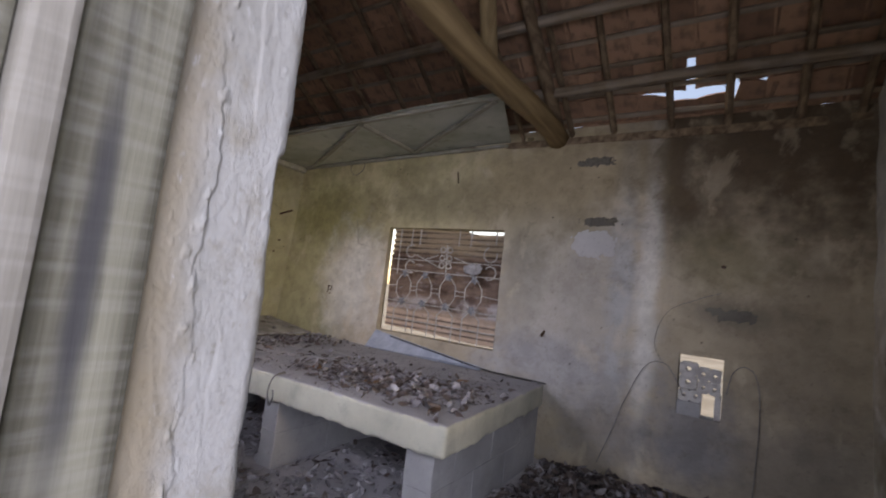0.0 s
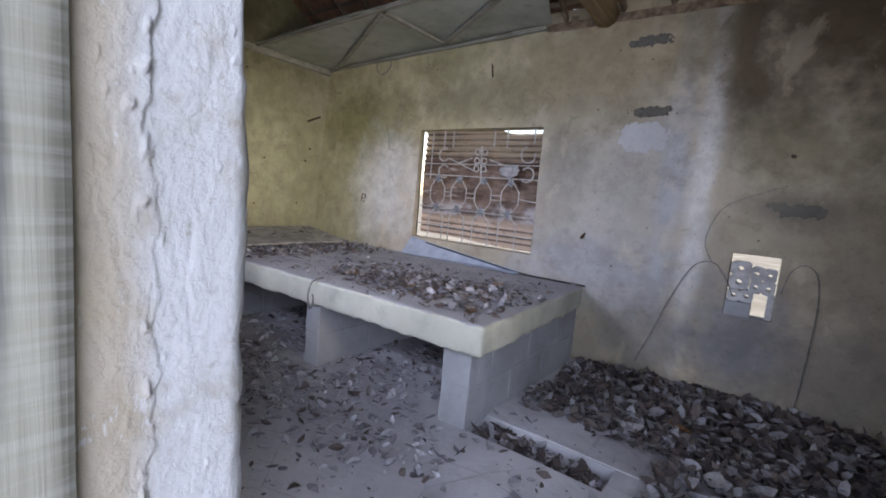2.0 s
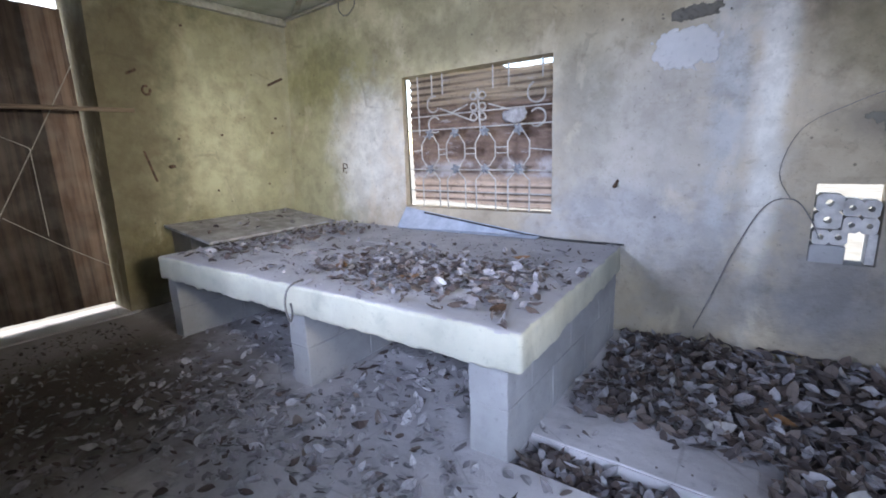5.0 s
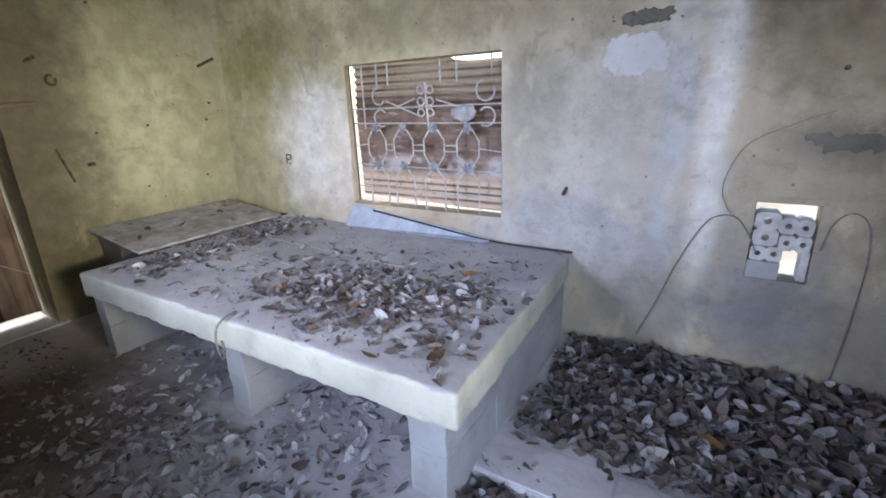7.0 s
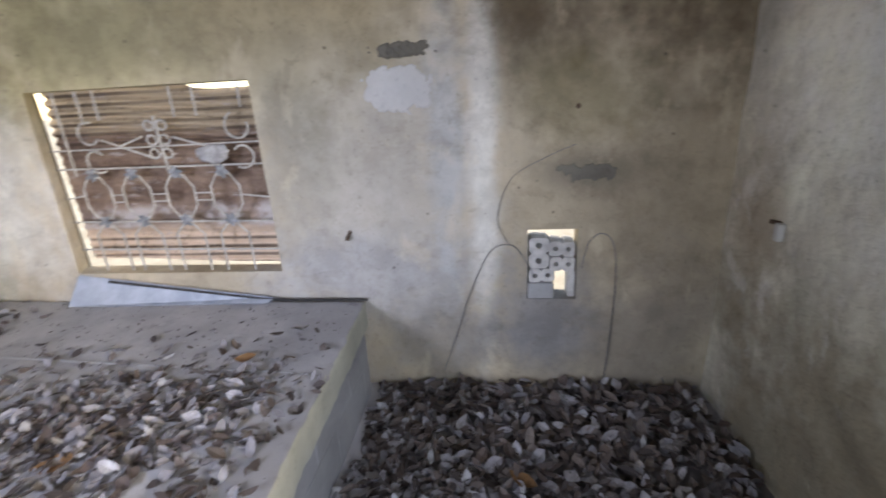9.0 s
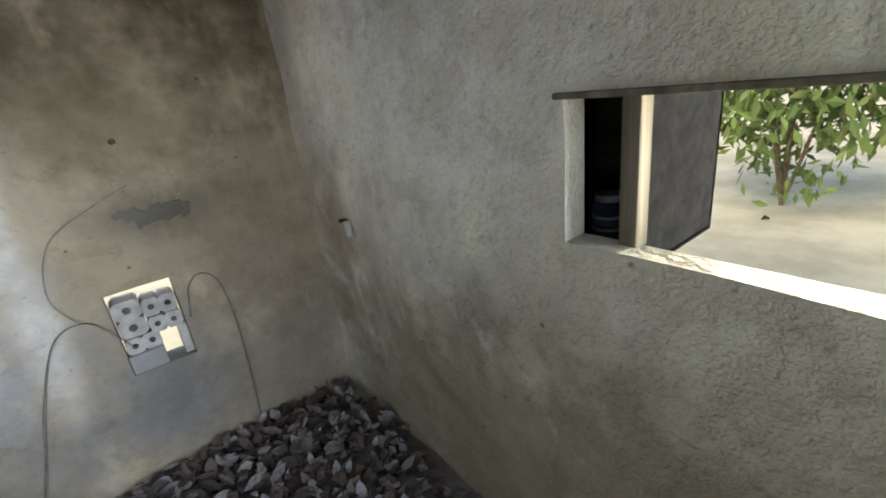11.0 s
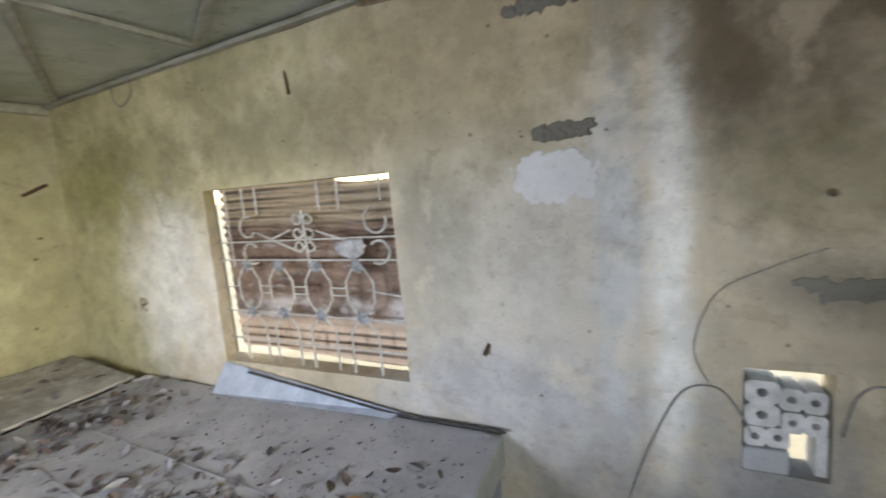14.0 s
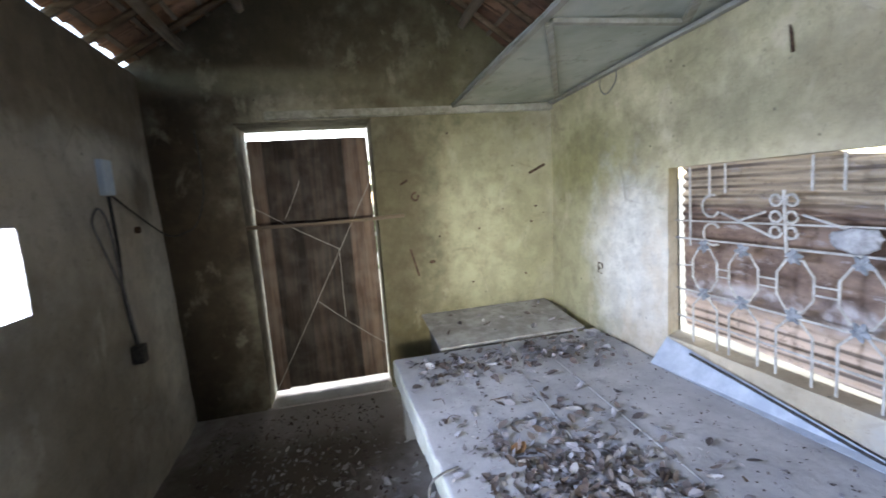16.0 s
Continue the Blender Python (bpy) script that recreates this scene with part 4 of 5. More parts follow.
def scroll(cu, cv, r, a0, a1, name="scroll"):
    k = 16
    bar([(cu + r * (1 - 0.25 * i / k) * math.cos(radians(a0 + (a1 - a0) * i / k)), cv + 1.19 * r * (1 - 0.25 * i / k) * math.sin(radians(a0 + (a1 - a0) * i / k))) for i in range(k + 1)], 0.006, False, name)


scroll(0.21, 0.22, 0.055, -70, -330)
scroll(0.215, 0.36, 0.055, 60, 320)
scroll(0.90, 0.21, 0.06, 250, -20)
scroll(0.90, 0.36, 0.055, 120, -140)
for v in (0.185, 0.26, 0.33):
    for u in (0.50, 0.56):
        scroll(u, v, 0.024, 0, 355, "ring")
bar([(0.26, 0.25), (0.50, 0.36)])
bar([(0.34, 0.29), (0.46, 0.24)])
bar([(0.60, 0.25), (0.76, 0.31)])
bar([(0.53, 0.14), (0.545, 0.44)], 0.007)
# rag stuck in the grille
bm = bmesh.new()
bmesh.ops.create_icosphere(bm, subdivisions=3, radius=1.0)
for v in bm.verts:
    d = v.co.copy()
    f = 1 + 0.45 * noise.noise(d * 1.7) + 0.2 * noise.noise(d * 5)
    v.co = Vector((-1.675 + d.x * 0.085 * f, 3.078 + d.y * 0.016 * f, 1.238 + d.z * 0.042 * f))
tagged(mesh_ob("rag", bm, M_RAG, smooth=True), "crumpled dirty white rag caught in the grille", "rag")

# ---- hollow bricks in the small hole ----


def hollow_brick(m, w, h, d, label):
    """A block with two round holes through it, in local x, z, bored along y."""
    bm = bmesh.new()
    K = 16
    for half in (0, 1):
        cx, hw = (-w / 4 if half == 0 else w / 4), w / 4
        r = min(hw, h / 2) * 0.40
        lay = {}
        for y in (0.0, d):
            for k in range(K):
                a = 2 * math.pi * (k + 0.5) / K
                c, s = math.cos(a), math.sin(a)
                f = 1 / max(abs(c), abs(s))
                lay["i", y, k] = bm.verts.new((cx + r * c, y, r * s))
                lay["o", y, k] = bm.verts.new((cx + hw * c * f, y, h / 2 * s * f))
        for k in range(K):
            n = (k + 1) % K
            for y in (0.0, d):
                bm.faces.new((lay["i", y, k], lay["i", y, n], lay["o", y, n], lay["o", y, k]))
            bm.faces.new((lay["i", 0.0, k], lay["i", d, k], lay["i", d, n], lay["i", 0.0, n]))
            bm.faces.new((lay["o", 0.0, k], lay["o", 0.0, n], lay["o", d, n], lay["o", d, k]))
    bmesh.ops.transform(bm, matrix=m, verts=bm.verts)
    return tagged(mesh_ob("hollow_brick", bm, M_BRICK), label, "brick", "hollow bricks in the wall hole")


LB = "pale grey hollow brick stacked in the small wall hole"
Y0 = WIN_Y + 0.012
hollow_brick(pose(-0.172, Y0, 0.725, 0, 90, 0), 0.150, 0.094, 0.10, LB)
hollow_brick(pose(-0.066, Y0 + 0.008, 0.742, 0, 3, 0), 0.118, 0.072, 0.10, LB)
hollow_brick(pose(-0.064, Y0, 0.670, 0, 2, 0), 0.114, 0.068, 0.10, LB)
b = box((-0.034, Y0 + 0.006, 0.502), (-0.002, Y0 + 0.10, 0.635), 0.004)
tagged(mesh_ob("brick_fragment", b, M_BRICK), "broken grey brick piece wedged upright in the wall hole", "brick")
hollow_brick(pose(-0.158, Y0 + 0.005, 0.612, 0, -2, 0), 0.120, 0.066, 0.10, LB)
b = box((-0.223, Y0 - 0.01, 0.498), (-0.100, Y0 + 0.11, 0.578), 0.008)
tagged(mesh_ob("mortar_block", b, M_PIER), "grey block under the hollow bricks", "block")

# ---- plank door ----
door = thing("door_1", "dark worn plank door with light shining round its edges", "door", kind="structure", place=(-4.17, 1.18, 0.05))
y = 0.748
while y < 1.62:
    w = random.uniform(0.055, 0.12)
    w = min(w, 1.635 - y)
    # outer planks take the lighter colour, painted as lit by the gaps
    edge_lit = y > 1.42 or y < 0.77
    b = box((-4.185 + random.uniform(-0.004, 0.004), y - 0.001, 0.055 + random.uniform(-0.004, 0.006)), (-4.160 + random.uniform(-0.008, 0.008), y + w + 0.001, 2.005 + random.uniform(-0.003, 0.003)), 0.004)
    child(part("plank", b, M_DOORLIT if edge_lit else M_DOOR, door), door)
    y += w
for z in (0.35, 1.70):
    child(part("ledge", box((-4.215, 0.76, z), (-4.187, 1.60, z + 0.09), 0.004), M_DOOR, door), door)
child(part("panel", box((-4.158, 0.93, 1.38), (-4.148, 1.30, 1.86), 0.003), M_DOOR, door, "dark patch panel"), door)
b = tube([(-3.85, 0.735, 1.375), (-3.84, 1.2, 1.362), (-3.835, 1.84, 1.372)], 0.013, 8, wob=0.15)
tagged(mesh_ob("door_bar", b, M_BAR, smooth=True), "worn wooden bar across the plank door", "bar")
for pts in (((1.636, 1.667), (0.76, 0.075)), ((0.74, 1.515), (1.341, 1.144)), ((1.099, 1.694), (0.964, 1.411)), ((1.145, 0.732), (1.63, 0.33)), ((1.341, 1.144), (1.338, 0.59))):
    (ya, za), (yb, zb) = pts
    b = tube([Vector((-4.143, ya, za)).lerp(Vector((-4.137, yb, zb)), i / 6) + Vector((0, 0, -0.01 * math.sin(math.pi * i / 6))) for i in range(7)], 0.0026, 6)
    tagged(mesh_ob("string", b, M_STRING), "thin pale string stretched across the plank door", "string", "strings on the door")
b = box((-4.26, 0.70, -0.05), (-3.93, 1.70, 0.012), 0.006)
tagged(mesh_ob("threshold", b, M_FLOOR), "worn cement threshold under the plank door", "threshold", kind="structure")

# ---- small things on the walls ----


def wall_x(z):
    return -3.95 + 0.075 * z


def cable(pts, r, material, label, category="cable"):
    return tagged(mesh_ob("cable", tube(smooth_line(pts, 8), r, 6), material, smooth=True), label, category)


wy = WIN_Y - 0.012
cable([(-0.19, wy + 0.04, 0.60), (-0.235, wy, 0.70), (-0.30, wy, 0.775), (-0.40, wy, 0.74), (-0.50, wy, 0.52), (-0.57, wy, 0.30), (-0.64, wy, 0.10)], 0.0026, M_CABLEG, "grey cable arching out of the wall hole")
cable([(-0.31, wy, 0.775), (-0.36, wy, 0.90), (-0.30, wy, 1.08), (-0.15, wy, 1.17), (-0.03, wy, 1.22)], 0.0016, M_CABLEG, "thin grey wire curving up the stained wall")
cable([(0.02, wy, 0.66), (0.045, wy, 0.78), (0.10, wy, 0.825), (0.155, wy, 0.77), (0.175, wy, 0.60), (0.17, wy, 0.35), (0.155, wy, 0.06)], 0.0026, M_CABLEG, "grey cable looping down beside the wall hole")
cable([(-2.35, 3.0, 0.62), (-2.0, 3.01, 0.575), (-1.5, 3.015, 0.515), (-1.25, 3.02, 0.508), (-1.0, 3.02, 0.508)], 0.006, M_CABLE, "black cable lying along the back of the concrete bed")
cable([(-3.10, wy, 2.17), (-3.11, wy, 2.09), (-3.03, wy - 0.01, 2.035), (-2.95, wy, 2.09), (-2.94, wy, 2.18)], 0.003, M_CABLEG, "thin wire loop hanging from the ceiling board")


cable([(-2.02, 1.70, 0.506), (-1.995, 1.63, 0.508), (-1.985, 1.588, 0.485), (-1.992, 1.580, 0.42), (-1.972, 1.582, 0.36), (-1.955, 1.586, 0.40), (-1.962, 1.586, 0.44)], 0.0045, M_CABLEG, "grey wire hanging over the joint of the bed slabs")


def peg(name, a, b, r, label, category="nail"):
    return tagged(mesh_ob(name, tube([a, b], r, 8), M_NAIL), label, category, "nails and pegs on the walls")


peg("nail", (-1.91, WIN_Y + 0.01, 2.034), (-1.876, WIN_Y - 0.02, 1.92), 0.006, "rusty nail in the window wall")
peg("nail", (-1.055, WIN_Y + 0.02, 0.86), (-1.065, WIN_Y - 0.03, 0.82), 0.009, "rusty nail below the mortar patch")
peg("nail", (-0.02, WIN_Y + 0.02, 1.372), (-0.03, WIN_Y - 0.03, 1.372), 0.010, "rusty nail in the brown side of the window wall")
peg("peg", (wall_x(1.0) - 0.01, 2.02, 0.995), (wall_x(1.0) + 0.03, 2.04, 1.0), 0.013, "dark peg in the mossy wall")
peg("peg", (wall_x(1.1), 1.87, 1.11), (wall_x(0.9) + 0.02, 1.92, 0.90), 0.008, "thin stick leaning on the mossy wall")
peg("peg", (wall_x(1.7), 2.85, 1.62), (wall_x(1.7) + 0.03, 2.97, 1.68), 0.010, "short stick stuck in the mossy corner")
peg("peg", (wall_x(1.6) - 0.01, 1.83, 1.60), (wall_x(1.6) + 0.02, 1.88, 1.63), 0.009, "short peg in the mossy wall")
for y, z in ((2.90, 1.36), (2.86, 1.24), (2.42, 1.22), (2.10, 1.19), (2.35, 0.80), (2.80, 0.82), (2.20, 1.95), (1.6, 2.45)):
    peg("nail", (wall_x(z) - 0.01, y, z), (wall_x(z) + 0.018, y, z), 0.008, "small rusty nail in the mossy wall")
b = tube([(wall_x(1.5) + 0.012, 1.93 + 0.024 * math.cos(k * math.pi / 8), 1.505 + 0.028 * math.sin(k * math.pi / 8)) for k in range(3, 18)], 0.008, 8)
tagged(mesh_ob("iron_ring", b, M_NAIL, smooth=True), "rusty iron ring hanging on the mossy wall", "ring")
peg("nail", (RIGHT_X + 0.02, 2.68, 0.955), (RIGHT_X - 0.035, 2.70, 0.965), 0.008, "nail in the rough side wall")
b = box((RIGHT_X - 0.028, 2.655, 0.90), (RIGHT_X - 0.004, 2.685, 0.965), 0.008)
tagged(mesh_ob("plaster_chip", b, M_PATCH), "pale chip of plaster hanging on the side wall", "plaster chip")


def wall_patch(name, cx, cz, w, h, seed, material, label, depth, ragged, pits):
    """A ragged skin of mortar lying on the plaster of the window wall."""
    bm = bmesh.new()
    nx, nz = int(w * 1.5 / 0.005), int(h * 1.6 / 0.005)
    V = {}
    for i in range(nx + 1):
        for j in range(nz + 1):
            u, v = (2 * i / nx - 1) * 1.5, (2 * j / nz - 1) * 1.6
            q = Vector((u * w * 0.5, seed, v * h * 0.5))
            edge = (abs(u) ** 3 + abs(v) ** 3) ** (1 / 3) + ragged * (noise.noise(q * 22) + 0.6 * noise.noise(q * 60))
            full = ease(1 - edge, 0.0, 0.12)
            x, z = cx + q.x, cz + q.z
            wall = Vector((x, WIN_Y, z))
            base = 0.008 * 2.2 * noise.noise(wall * 1.1) + 0.008 * noise.noise(wall * 5.0)
            y = WIN_Y + base - depth * full + pits * noise.noise(q * 55) * full + 0.006 * (1 - full)
            V[i, j] = (bm.verts.new((x, y, z)), full)
    for i in range(nx):
        for j in range(nz):
            quad = [V[k] for k in ((i, j), (i + 1, j), (i + 1, j + 1), (i, j + 1))]
            if max(f for _, f in quad) > 0:
                bm.faces.new([p for p, _ in quad])
    bmesh.ops.delete(bm, geom=[v for v in bm.verts if not v.link_faces], context="VERTS")
    return tagged(mesh_ob(name, bm, material), label, "wall patch", kind="structure")


wall_patch("plaster_patch", -0.77, 1.475, 0.30, 0.19, 2.0, M_PATCH, "pale mortar patch on the stained wall", 0.005, 0.28, 0.002)
wall_patch("mortar_patch", -0.745, 1.630, 0.27, 0.055, 6.0, M_DARKMORTAR, "dark ragged mortar strip above the pale patch", 0.009, 0.55, 0.010)
wall_patch("mortar_patch", -0.80, 2.045, 0.22, 0.060, 9.0, M_DARKMORTAR, "dark ragged mortar patch high on the wall", 0.010, 0.55, 0.012)
wall_patch("mortar_patch", 0.04, 1.10, 0.24, 0.075, 13.0, M_DARKMORTAR, "grey damp mortar smear above the wall hole", 0.004, 0.5, 0.002)

mark = thing("wall_mark", "small dark scratched mark on the plaster", "mark", place=(-3.18, WIN_Y, 0.93))
for a, b in (((-3.20, 0.97), (-3.205, 0.90)), ((-3.20, 0.97), (-3.16, 0.965)), ((-3.16, 0.965), (-3.155, 0.935)), ((-3.20, 0.935), (-3.17, 0.93)), ((-3.175, 0.90), (-3.165, 0.895))):
    child(part("stroke", tube([(a[0], WIN_Y - 0.008, a[1]), (b[0], WIN_Y - 0.008, b[1])], 0.004, 5), M_NAIL, mark), mark)

# blue switch box and plug on the entrance wall
fy = 0.232
boxo = thing("switch_box", "pale blue plastic switch box on the entrance wall", "switch box", place=(-3.06, fy, 1.70))
child(part("case", box((-3.115, fy - 0.02, 1.625), (-3.015, fy + 0.055, 1.80), 0.010), M_BLUE, boxo), boxo)
child(part("back_plate", box((-3.135, fy - 0.03, 1.605), (-3.0, fy - 0.012 + 0.02, 1.815), 0.004), M_CABLE, boxo, "dark back plate"), boxo)
cable([(-3.10, fy + 0.03, 1.63), (-3.42, fy + 0.03, 1.50), (-3.76, fy + 0.04, 1.375), (-3.83, 0.36, 1.385), (-3.83, 0.44, 1.45), (-3.825, 0.505, 1.68), (-3.80, 0.50, 2.05)], 0.005, M_CABLE, "dark cable swinging from the switch box")
cable([(-3.06, fy + 0.04, 1.62), (-3.07, fy + 0.04, 1.35), (-3.05, fy + 0.04, 1.12), (-3.10, fy + 0.04, 0.84)], 0.008, M_CABLE, "dark hanging cable with a plug")
cable([(-3.03, fy + 0.04, 1.18), (-2.90, fy + 0.045, 1.40), (-2.86, fy + 0.045, 1.50), (-2.93, fy + 0.045, 1.56), (-3.0, fy + 0.045, 1.48), (-3.03, fy + 0.05, 1.2), (-3.10, fy + 0.05, 0.85)], 0.006, M_CABLEG, "looped rope hanging on the entrance wall")
tagged(mesh_ob("plug", box((-3.14, fy + 0.015, 0.745), (-3.07, fy + 0.075, 0.845), 0.012), M_CABLE), "black plug hanging on its cable", "plug")
tagged(mesh_ob("dark_knob", tube([(-3.38, fy - 0.03, 1.436), (-3.38, fy + 0.03, 1.436)], 0.020, 10), M_NAIL), "dark round knob on the entrance wall", "knob")

# ---- side window: frame post, dark cupboard, can ----
side = thing("window_2", "small unglazed window with a grey wooden post", "window", kind="structure", place=(0.82, 1.3, 1.1))
child(part("post", box((0.668, 1.512, 1.08), (0.713, 1.550, 1.385), 0.004), M_PLAINWOOD, side), side)
child(part("lintel_board", box((0.605, 0.84, 1.380), (0.76, 1.66, 1.392), 0.003), M_PLAINWOOD, side), side)
cup = thing("wall_cupboard", "dark wooden box cupboard outside the side window", "cupboard", place=(1.0, 1.8, 1.0))
for lo, hi, nm in (((0.70, 1.556, 0.98), (1.15, 1.570, 1.45), "side_panel"), ((0.70, 2.10, 0.98), (1.15, 2.12, 1.45), "side_panel"), ((0.70, 1.556, 0.975), (1.15, 2.12, 0.99), "bottom"),
                   ((0.70, 1.556, 1.44), (1.15, 2.12, 1.455), "top"), ((1.135, 1.556, 0.98), (1.15, 2.12, 1.45), "back")):
    child(part(nm, box(lo, hi, 0.002), M_DARKBOX, cup), cup)
can = thing("can", "dark blue can with silver bands in the cupboard", "can", place=(0.81, 1.66, 0.99))
child(part("body", tube([(0.81, 1.66, 0.992), (0.81, 1.66, 1.13)], 0.036, 18), M_CAN, can, "", True), can)
for z in (1.03, 1.06, 1.09):
    child(part("band", tube([(0.81, 1.66, z), (0.81, 1.66, z + 0.006)], 0.0368, 18), M_CANBAND, can, "silver band"), can)
child(part("lid", tube([(0.81, 1.66, 1.13), (0.81, 1.66, 1.145)], 0.030, 18), M_CANBAND, can), can)

# ---- leaves ----


def leaf_litter(name, spots, material, label, size=(0.028, 0.055)):
    """Curled dry leaves: spots are (x, y, z, tilt) places."""
    vs, fs = [], []
    for x, y, z, tilt in spots:
        L = random.uniform(*size)
        Wd = L * random.uniform(0.36, 0.62)
        curl = random.uniform(-0.45, 0.55)
        fold = random.uniform(-0.1, 0.45)
        m = Matrix.Translation((x, y, z)) @ Euler((random.gauss(0, tilt), random.gauss(0, tilt), random.uniform(0, 6.283))).to_matrix().to_4x4()
        k = len(vs)
        prof = ((-1.0, 0.0), (-0.45, 0.8), (0.15, 1.0), (0.65, 0.6), (1.0, 0.0))
        mids, lefts, rights = [], [], []
        for t, w in prof:
            h = curl * t * t * L * 0.45
            mids.append(len(vs))
            vs.append(m @ Vector((t * L / 1.0 * 0.6, 0, h)))
            if w > 0:
                jag = random.uniform(0.8, 1.1)
                lefts.append(len(vs))
                vs.append(m @ Vector((t * L * 0.6, w * Wd * 0.6 * jag, h + fold * Wd * w * 0.5)))
                rights.append(len(vs))
                vs.append(m @ Vector((t * L * 0.6, -w * Wd * 0.6 * jag, h + fold * Wd * w * 0.5)))
        for line, flip in ((lefts, False), (rights, True)):
            faces = [(mids[0], mids[1], line[0]), (mids[1], mids[2], line[1], line[0]), (mids[2], mids[3], line[2], line[1]), (mids[3], mids[4], line[2])]
            fs += [f[::-1] if flip else f for f in faces]
    me = bpy.data.meshes.new(name)
    me.from_pydata(vs, [], fs)
    me.materials.append(material)
    return tagged(new(name, me), label, "dry leaves", kind="stuff")


def heap(n, cx, cy, rx, ry, z, high, tilt, inside):
    out = []
    while len(out) < n:
        x, y = random.gauss(cx, rx), random.gauss(cy, ry)
        if inside(x, y):
            out.append((x, y, z + random.uniform(0.004, high), tilt))
    return out


def in_room(x, y):
    return -3.85 < x < 0.59 and 0.36 < y < 3.02 and not (-3.9 < x < -3.34 and y > 1.95)


def free_floor(x, y):
    return in_room(x, y) and not any(a - 0.02 < x < b + 0.02 and y > 1.64 for a, b in ((-3.235, -3.14), (-2.13, -2.01), (-1.17, -1.02)))


def on_slab(x, y):
    return -3.2 < x < -0.98 and 1.65 < y < 3.0


floor_leaves = []
for _ in range(5200):
    x, y = random.uniform(-0.97, 0.59), random.uniform(1.2, 3.02)
    dens = 1.0 if y > 2.15 else (0.55 if x > -0.3 and y > 1.6 else 0.05)
    if free_floor(x, y) and random.random() < dens and not (-1.04 < x < -0.34 and 1.72 < y < 2.08):
        if x > 0.1 and random.random() < 0.4 * (x - 0.1) / 0.4:
            continue
        hi = 0.012 + 0.06 * max(0.0, min(1.0, (y - 2.0) / 0.8)) * max(0.2, min(1.0, (x + 1.1) / 0.8))
        floor_leaves.append((x, y, random.uniform(0.004, hi + 0.004), 0.5))
for _ in range(260):
    floor_leaves.append((random.uniform(-1.01, -0.45), random.uniform(1.74, 1.89), random.uniform(-0.055, -0.02), 0.6))
front_leaves = heap(520, -1.85, 1.40, 0.36, 0.20, 0.0, 0.020, 0.3, free_floor)
front_leaves += heap(160, -2.3, 1.25, 0.40, 0.25, 0.0, 0.020, 0.3, free_floor)
front_leaves += heap(90, -1.25, 1.45, 0.22, 0.16, 0.0, 0.016, 0.3, free_floor)
front_leaves += heap(25, -1.7, 0.95, 0.5, 0.25, 0.0, 0.018, 0.35, free_floor)
front_leaves += heap(35, -2.9, 1.1, 0.5, 0.4, 0.0, 0.02, 0.4, free_floor)
front_leaves += heap(380, -1.55, 2.1, 0.3, 0.3, 0.0, 0.02, 0.4, free_floor)
front_leaves += heap(260, -2.6, 2.1, 0.3, 0.3, 0.0, 0.02, 0.4, free_floor)
leaf_litter("front_leaf_litter", front_leaves, M_LEAF_DUST, "dusty grey leaves strewn on the floor before and under the bed", (0.028, 0.062))
leaf_litter("floor_leaf_litter", floor_leaves, M_LEAF_FLOOR, "thick litter of dry grey and brown leaves on the floor", (0.038, 0.082))

SZ = 0.498
slab_leaves = heap(430, -1.62, 2.10, 0.28, 0.18, SZ, 0.016, 0.4, on_slab)
slab_leaves += heap(220, -1.72, 2.08, 0.30, 0.17, SZ, 0.014, 0.4, on_slab)
slab_leaves += heap(160, -1.25, 2.15, 0.16, 0.25, SZ, 0.02, 0.4, on_slab)
slab_leaves += heap(230, -2.95, 2.45, 0.13, 0.30, SZ, 0.022, 0.4, on_slab)
slab_leaves += heap(90, -2.95, 1.95, 0.12, 0.12, SZ, 0.018, 0.4, on_slab)
slab_leaves += heap(130, -2.1, 2.1, 0.5, 0.35, SZ, 0.010, 0.25, on_slab)
slab_leaves += [(random.uniform(-3.8, -3.35), random.uniform(2.0, 2.85), 0.0, 0.3) for _ in range(26)]
slab_leaves = [(x, y, 0.53 - (x + 3.25) * 0.114 if z == 0.0 else z, t) for x, y, z, t in slab_leaves]
leaf_litter("slab_leaf_litter", slab_leaves, M_LEAF_SLAB, "dry curled leaves and dust scattered on the concrete bed", (0.028, 0.064))


bits = []
for _ in range(1700):
    x, y = random.uniform(-3.6, 0.58), random.uniform(0.45, 2.0)
    if free_floor(x, y) and not (-1.06 < x < -0.36 and 1.68 < y < 1.93) and noise.noise(Vector((x * 1.6, y * 1.6, 3))) + random.uniform(-0.4, 0.5) > 0:
        bits.append((x, y, random.uniform(0.012, 0.016), 0.3))
leaf_litter("floor_debris", bits, M_LEAF_SLAB, "small crumbled leaf bits and dust scattered on the floor", (0.008, 0.024))
clods = [(random.uniform(-3.8, -2.1), random.uniform(0.40, 1.5), random.uniform(0.008, 0.014), 0.4) for _ in range(1500)]
leaf_litter("earth_crumbs", clods, M_LEAF_FLOOR, "dark crumbs of earth and leaf on the floor before the door", (0.010, 0.036))
bits = [(random.uniform(-3.15, -1.03), random.uniform(1.70, 2.98), SZ + 0.004, 0.25) for _ in range(900)]
bits += [(x, y, z, 0.4) for x, y, z, _ in heap(1100, -1.70, 2.10, 0.32, 0.20, SZ, 0.010, 0.4, on_slab)]
leaf_litter("bed_debris", bits, M_LEAF_SLAB, "small crumbled leaf bits scattered on the concrete bed", (0.006, 0.018))


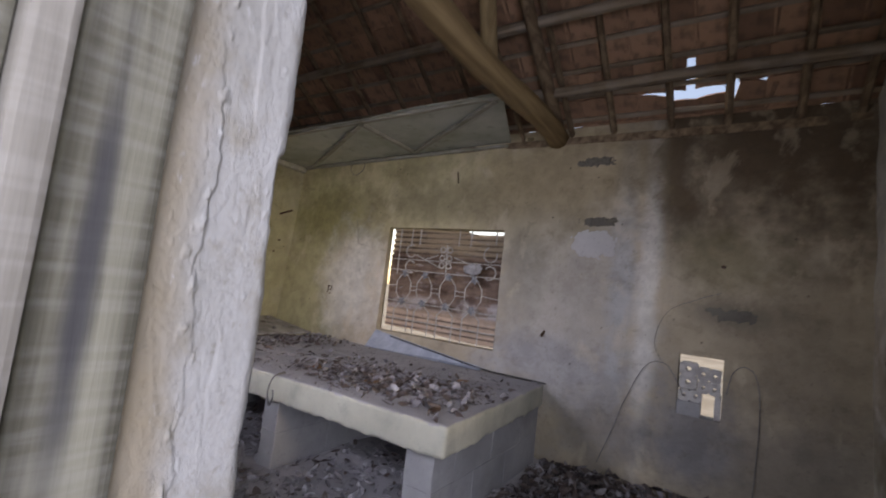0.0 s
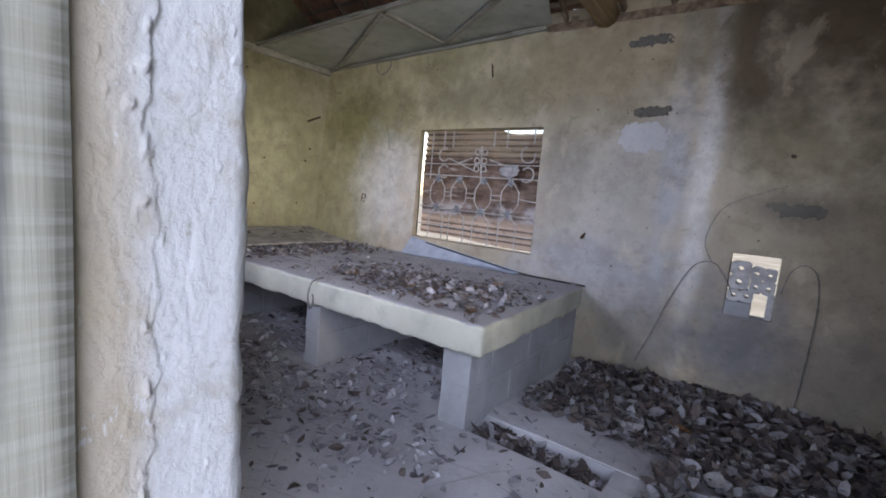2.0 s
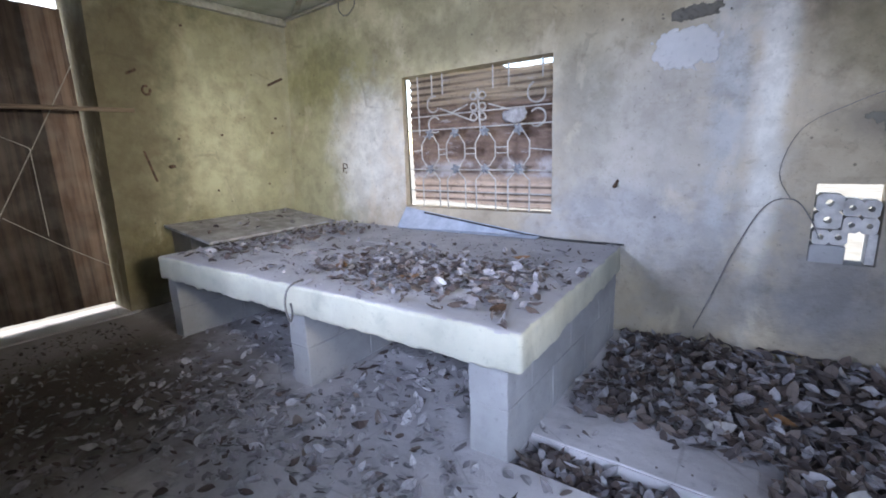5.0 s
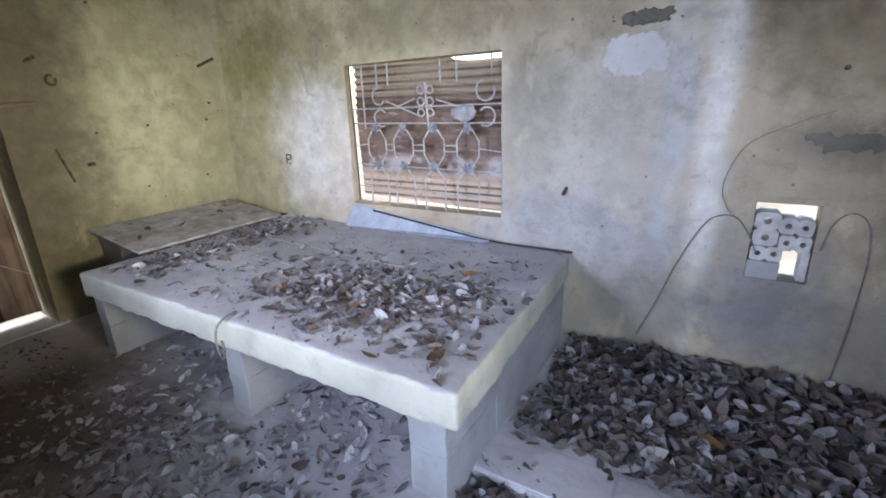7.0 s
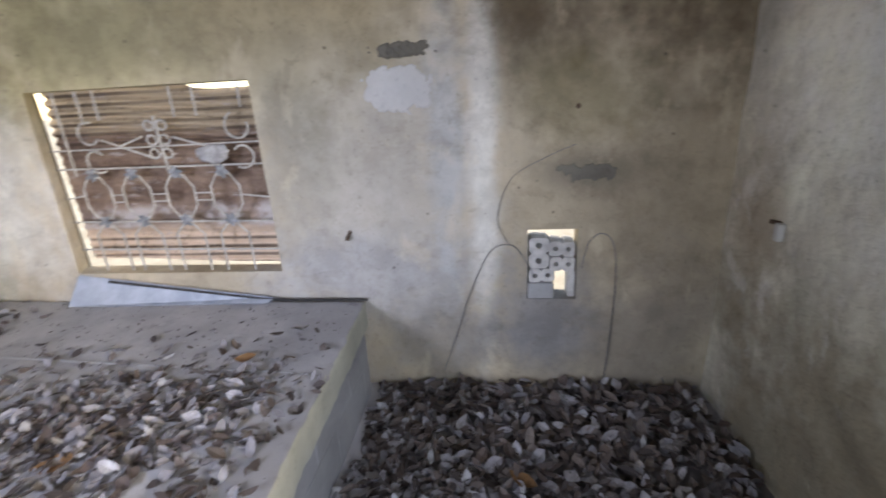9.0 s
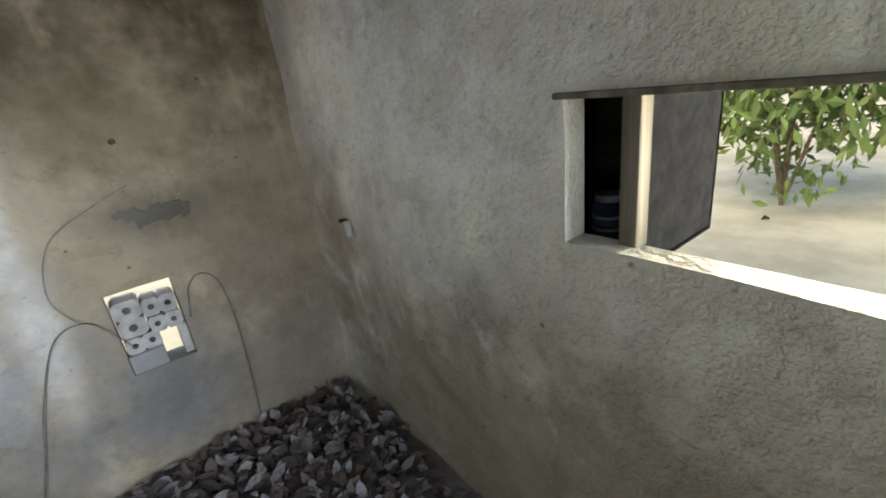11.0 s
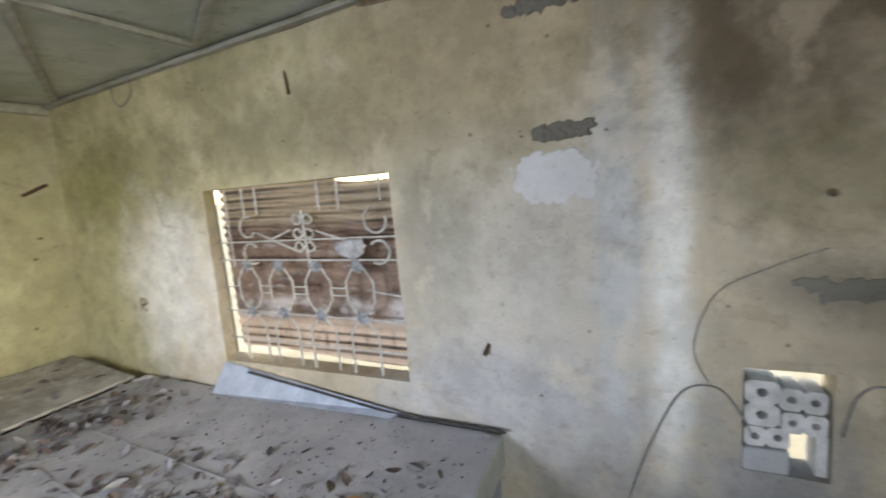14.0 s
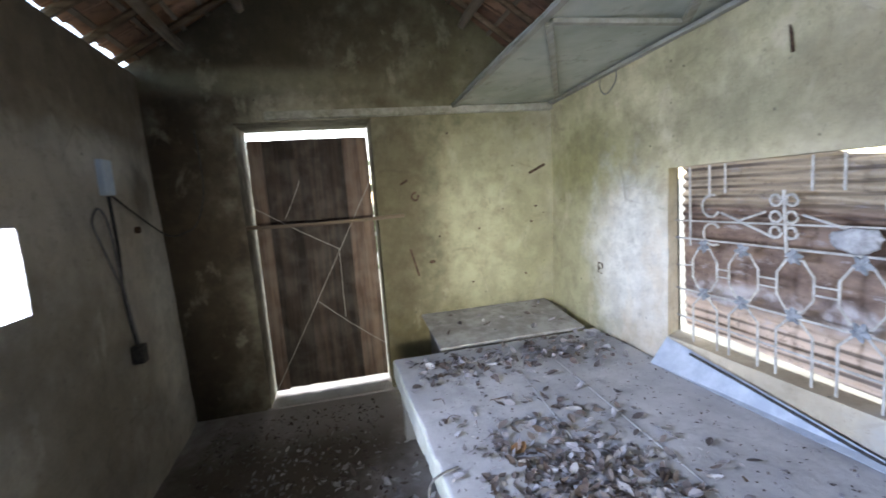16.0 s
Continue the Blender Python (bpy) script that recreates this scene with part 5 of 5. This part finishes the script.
def large_leaf(x, y, z, L, turn, material, label):
    bm = bmesh.new()
    prof = ((-1.0, 0.0), (-0.6, 0.6), (-0.1, 1.0), (0.4, 0.8), (0.8, 0.35), (1.0, 0.0))
    rows = []
    for t, w in prof:
        h = 0.14 * L * t * t
        rows.append([bm.verts.new((t * L * 0.5, s * w * L * 0.32, h + abs(s) * w * L * 0.08)) for s in ((-1, -0.5, 0, 0.5, 1) if w else (0,))])
    for a, b in zip(rows, rows[1:]):
        if len(a) == 1:
            for i in range(4):
                bm.faces.new((a[0], b[i], b[i + 1]))
        elif len(b) == 1:
            for i in range(4):
                bm.faces.new((a[i], b[0], a[i + 1]))
        else:
            for i in range(4):
                bm.faces.new((a[i], b[i], b[i + 1], a[i + 1]))
    bmesh.ops.transform(bm, matrix=pose(x, y, z, 8, -6, turn), verts=bm.verts)
    return tagged(mesh_ob("large_leaf", bm, material, smooth=True), label, "leaf", "large fallen leaves")


M_BROWNLEAF = simple("brown_leaf", (0.16, 0.08, 0.035), (0.30, 0.17, 0.08), 30, 0.8)
M_PALELEAF = simple("pale_leaf", (0.30, 0.285, 0.275), (0.42, 0.405, 0.39), 30, 0.85)
for x, y, L, turn, m, lb in ((-1.62, 1.95, 0.11, 20, M_BROWNLEAF, "curled brown leaf on the concrete bed"), (-2.05, 1.95, 0.09, 120, M_BROWNLEAF, "curled brown leaf on the concrete bed"),
                             (-1.10, 1.80, 0.08, 70, M_NAIL, "dark curled leaf near the slab's edge"), (-1.35, 2.5, 0.09, 10, M_BROWNLEAF, "curled brown leaf on the concrete bed"),
                             (-2.25, 2.3, 0.08, 50, M_PALELEAF, "pale dry leaf on the concrete bed")):
    large_leaf(x, y, 0.503, L, turn, m, lb)
for x, y, L, turn, m, lb in ((-0.45, 2.25, 0.11, 30, M_PALELEAF, "large pale leaf on the litter"), (-0.10, 2.05, 0.12, 80, M_PALELEAF, "large pale leaf on the litter"), (-0.28, 2.42, 0.12, 150, M_BROWNLEAF, "large brown leaf on the litter"),
                             (-0.55, 1.42, 0.07, 40, M_NAIL, "dark round leaf on the dusty floor"), (0.12, 1.75, 0.12, 200, M_PALELEAF, "large pale leaf on the litter")):
    large_leaf(x, y, 0.03, L, turn, m, lb)
# twigs
for i in range(16):
    x, y = random.uniform(-2.6, -1.1), random.uniform(1.75, 2.6)
    a = random.uniform(0, 6.28)
    l = random.uniform(0.06, 0.16)
    p = [(x, y, SZ + 0.006), (x + l * 0.5 * math.cos(a), y + l * 0.5 * math.sin(a), SZ + 0.016), (x + l * math.cos(a + 0.5), y + l * math.sin(a + 0.5), SZ + 0.006)]
    tagged(mesh_ob("twig", tube(smooth_line(p, 4), 0.002, 5), M_NAIL), "thin dark twig on the concrete bed", "twig", "twigs on the bed")

# ---- outside ----


def bush(x, y, z0, high, spread, count):
    o = thing("bush", "green leafy bush outside in daylight", "bush", place=(x, y, z0))
    stems = bmesh.new()
    for k in range(9):
        a = random.uniform(0, 6.28)
        tube([(x, y, z0), (x + 0.25 * spread * math.cos(a), y + 0.25 * spread * math.sin(a), z0 + high * 0.5), (x + 0.6 * spread * math.cos(a), y + 0.6 * spread * math.sin(a), z0 + high * 0.9)], 0.02, 6, stems, False, 0.005)
    child(part("stems", stems, M_BARK, o), o)
    vs, fs = [], []
    for _ in range(count):
        d = Vector((random.gauss(0, 1), random.gauss(0, 1), random.gauss(0, 1))).normalized() * random.uniform(0.35, 1.0)
        f = 1 + 0.4 * noise.noise(d * 2.2 + Vector((x, y, 0)))
        c = Vector((x + d.x * spread * f, y + d.y * spread * f, z0 + high * 0.55 + d.z * high * 0.5 * f))
        m = Matrix.Translation(c) @ Euler((random.uniform(0, 6.3), random.uniform(0, 6.3), random.uniform(0, 6.3))).to_matrix().to_4x4()
        L = random.uniform(0.05, 0.11)
        k = len(vs)
        vs += [m @ Vector(p) for p in ((-L, 0, 0), (0, L * 0.4, L * 0.1), (L, 0, 0), (0, -L * 0.4, L * 0.1))]
        fs.append((k, k + 1, k + 2, k + 3))
    me = bpy.data.meshes.new("leaves")
    me.from_pydata(vs, [], fs)
    me.materials.append(M_GREEN)
    c = child(new("leaves", me), o)
    c["kind"] = "stuff"
    return o


bush(4.6, 0.2, -0.14, 2.2, 1.0, 2600)
bush(5.2, 2.4, -0.14, 2.6, 1.2, 2600)
bush(-7.8, 1.0, -0.14, 2.4, 1.4, 2600)
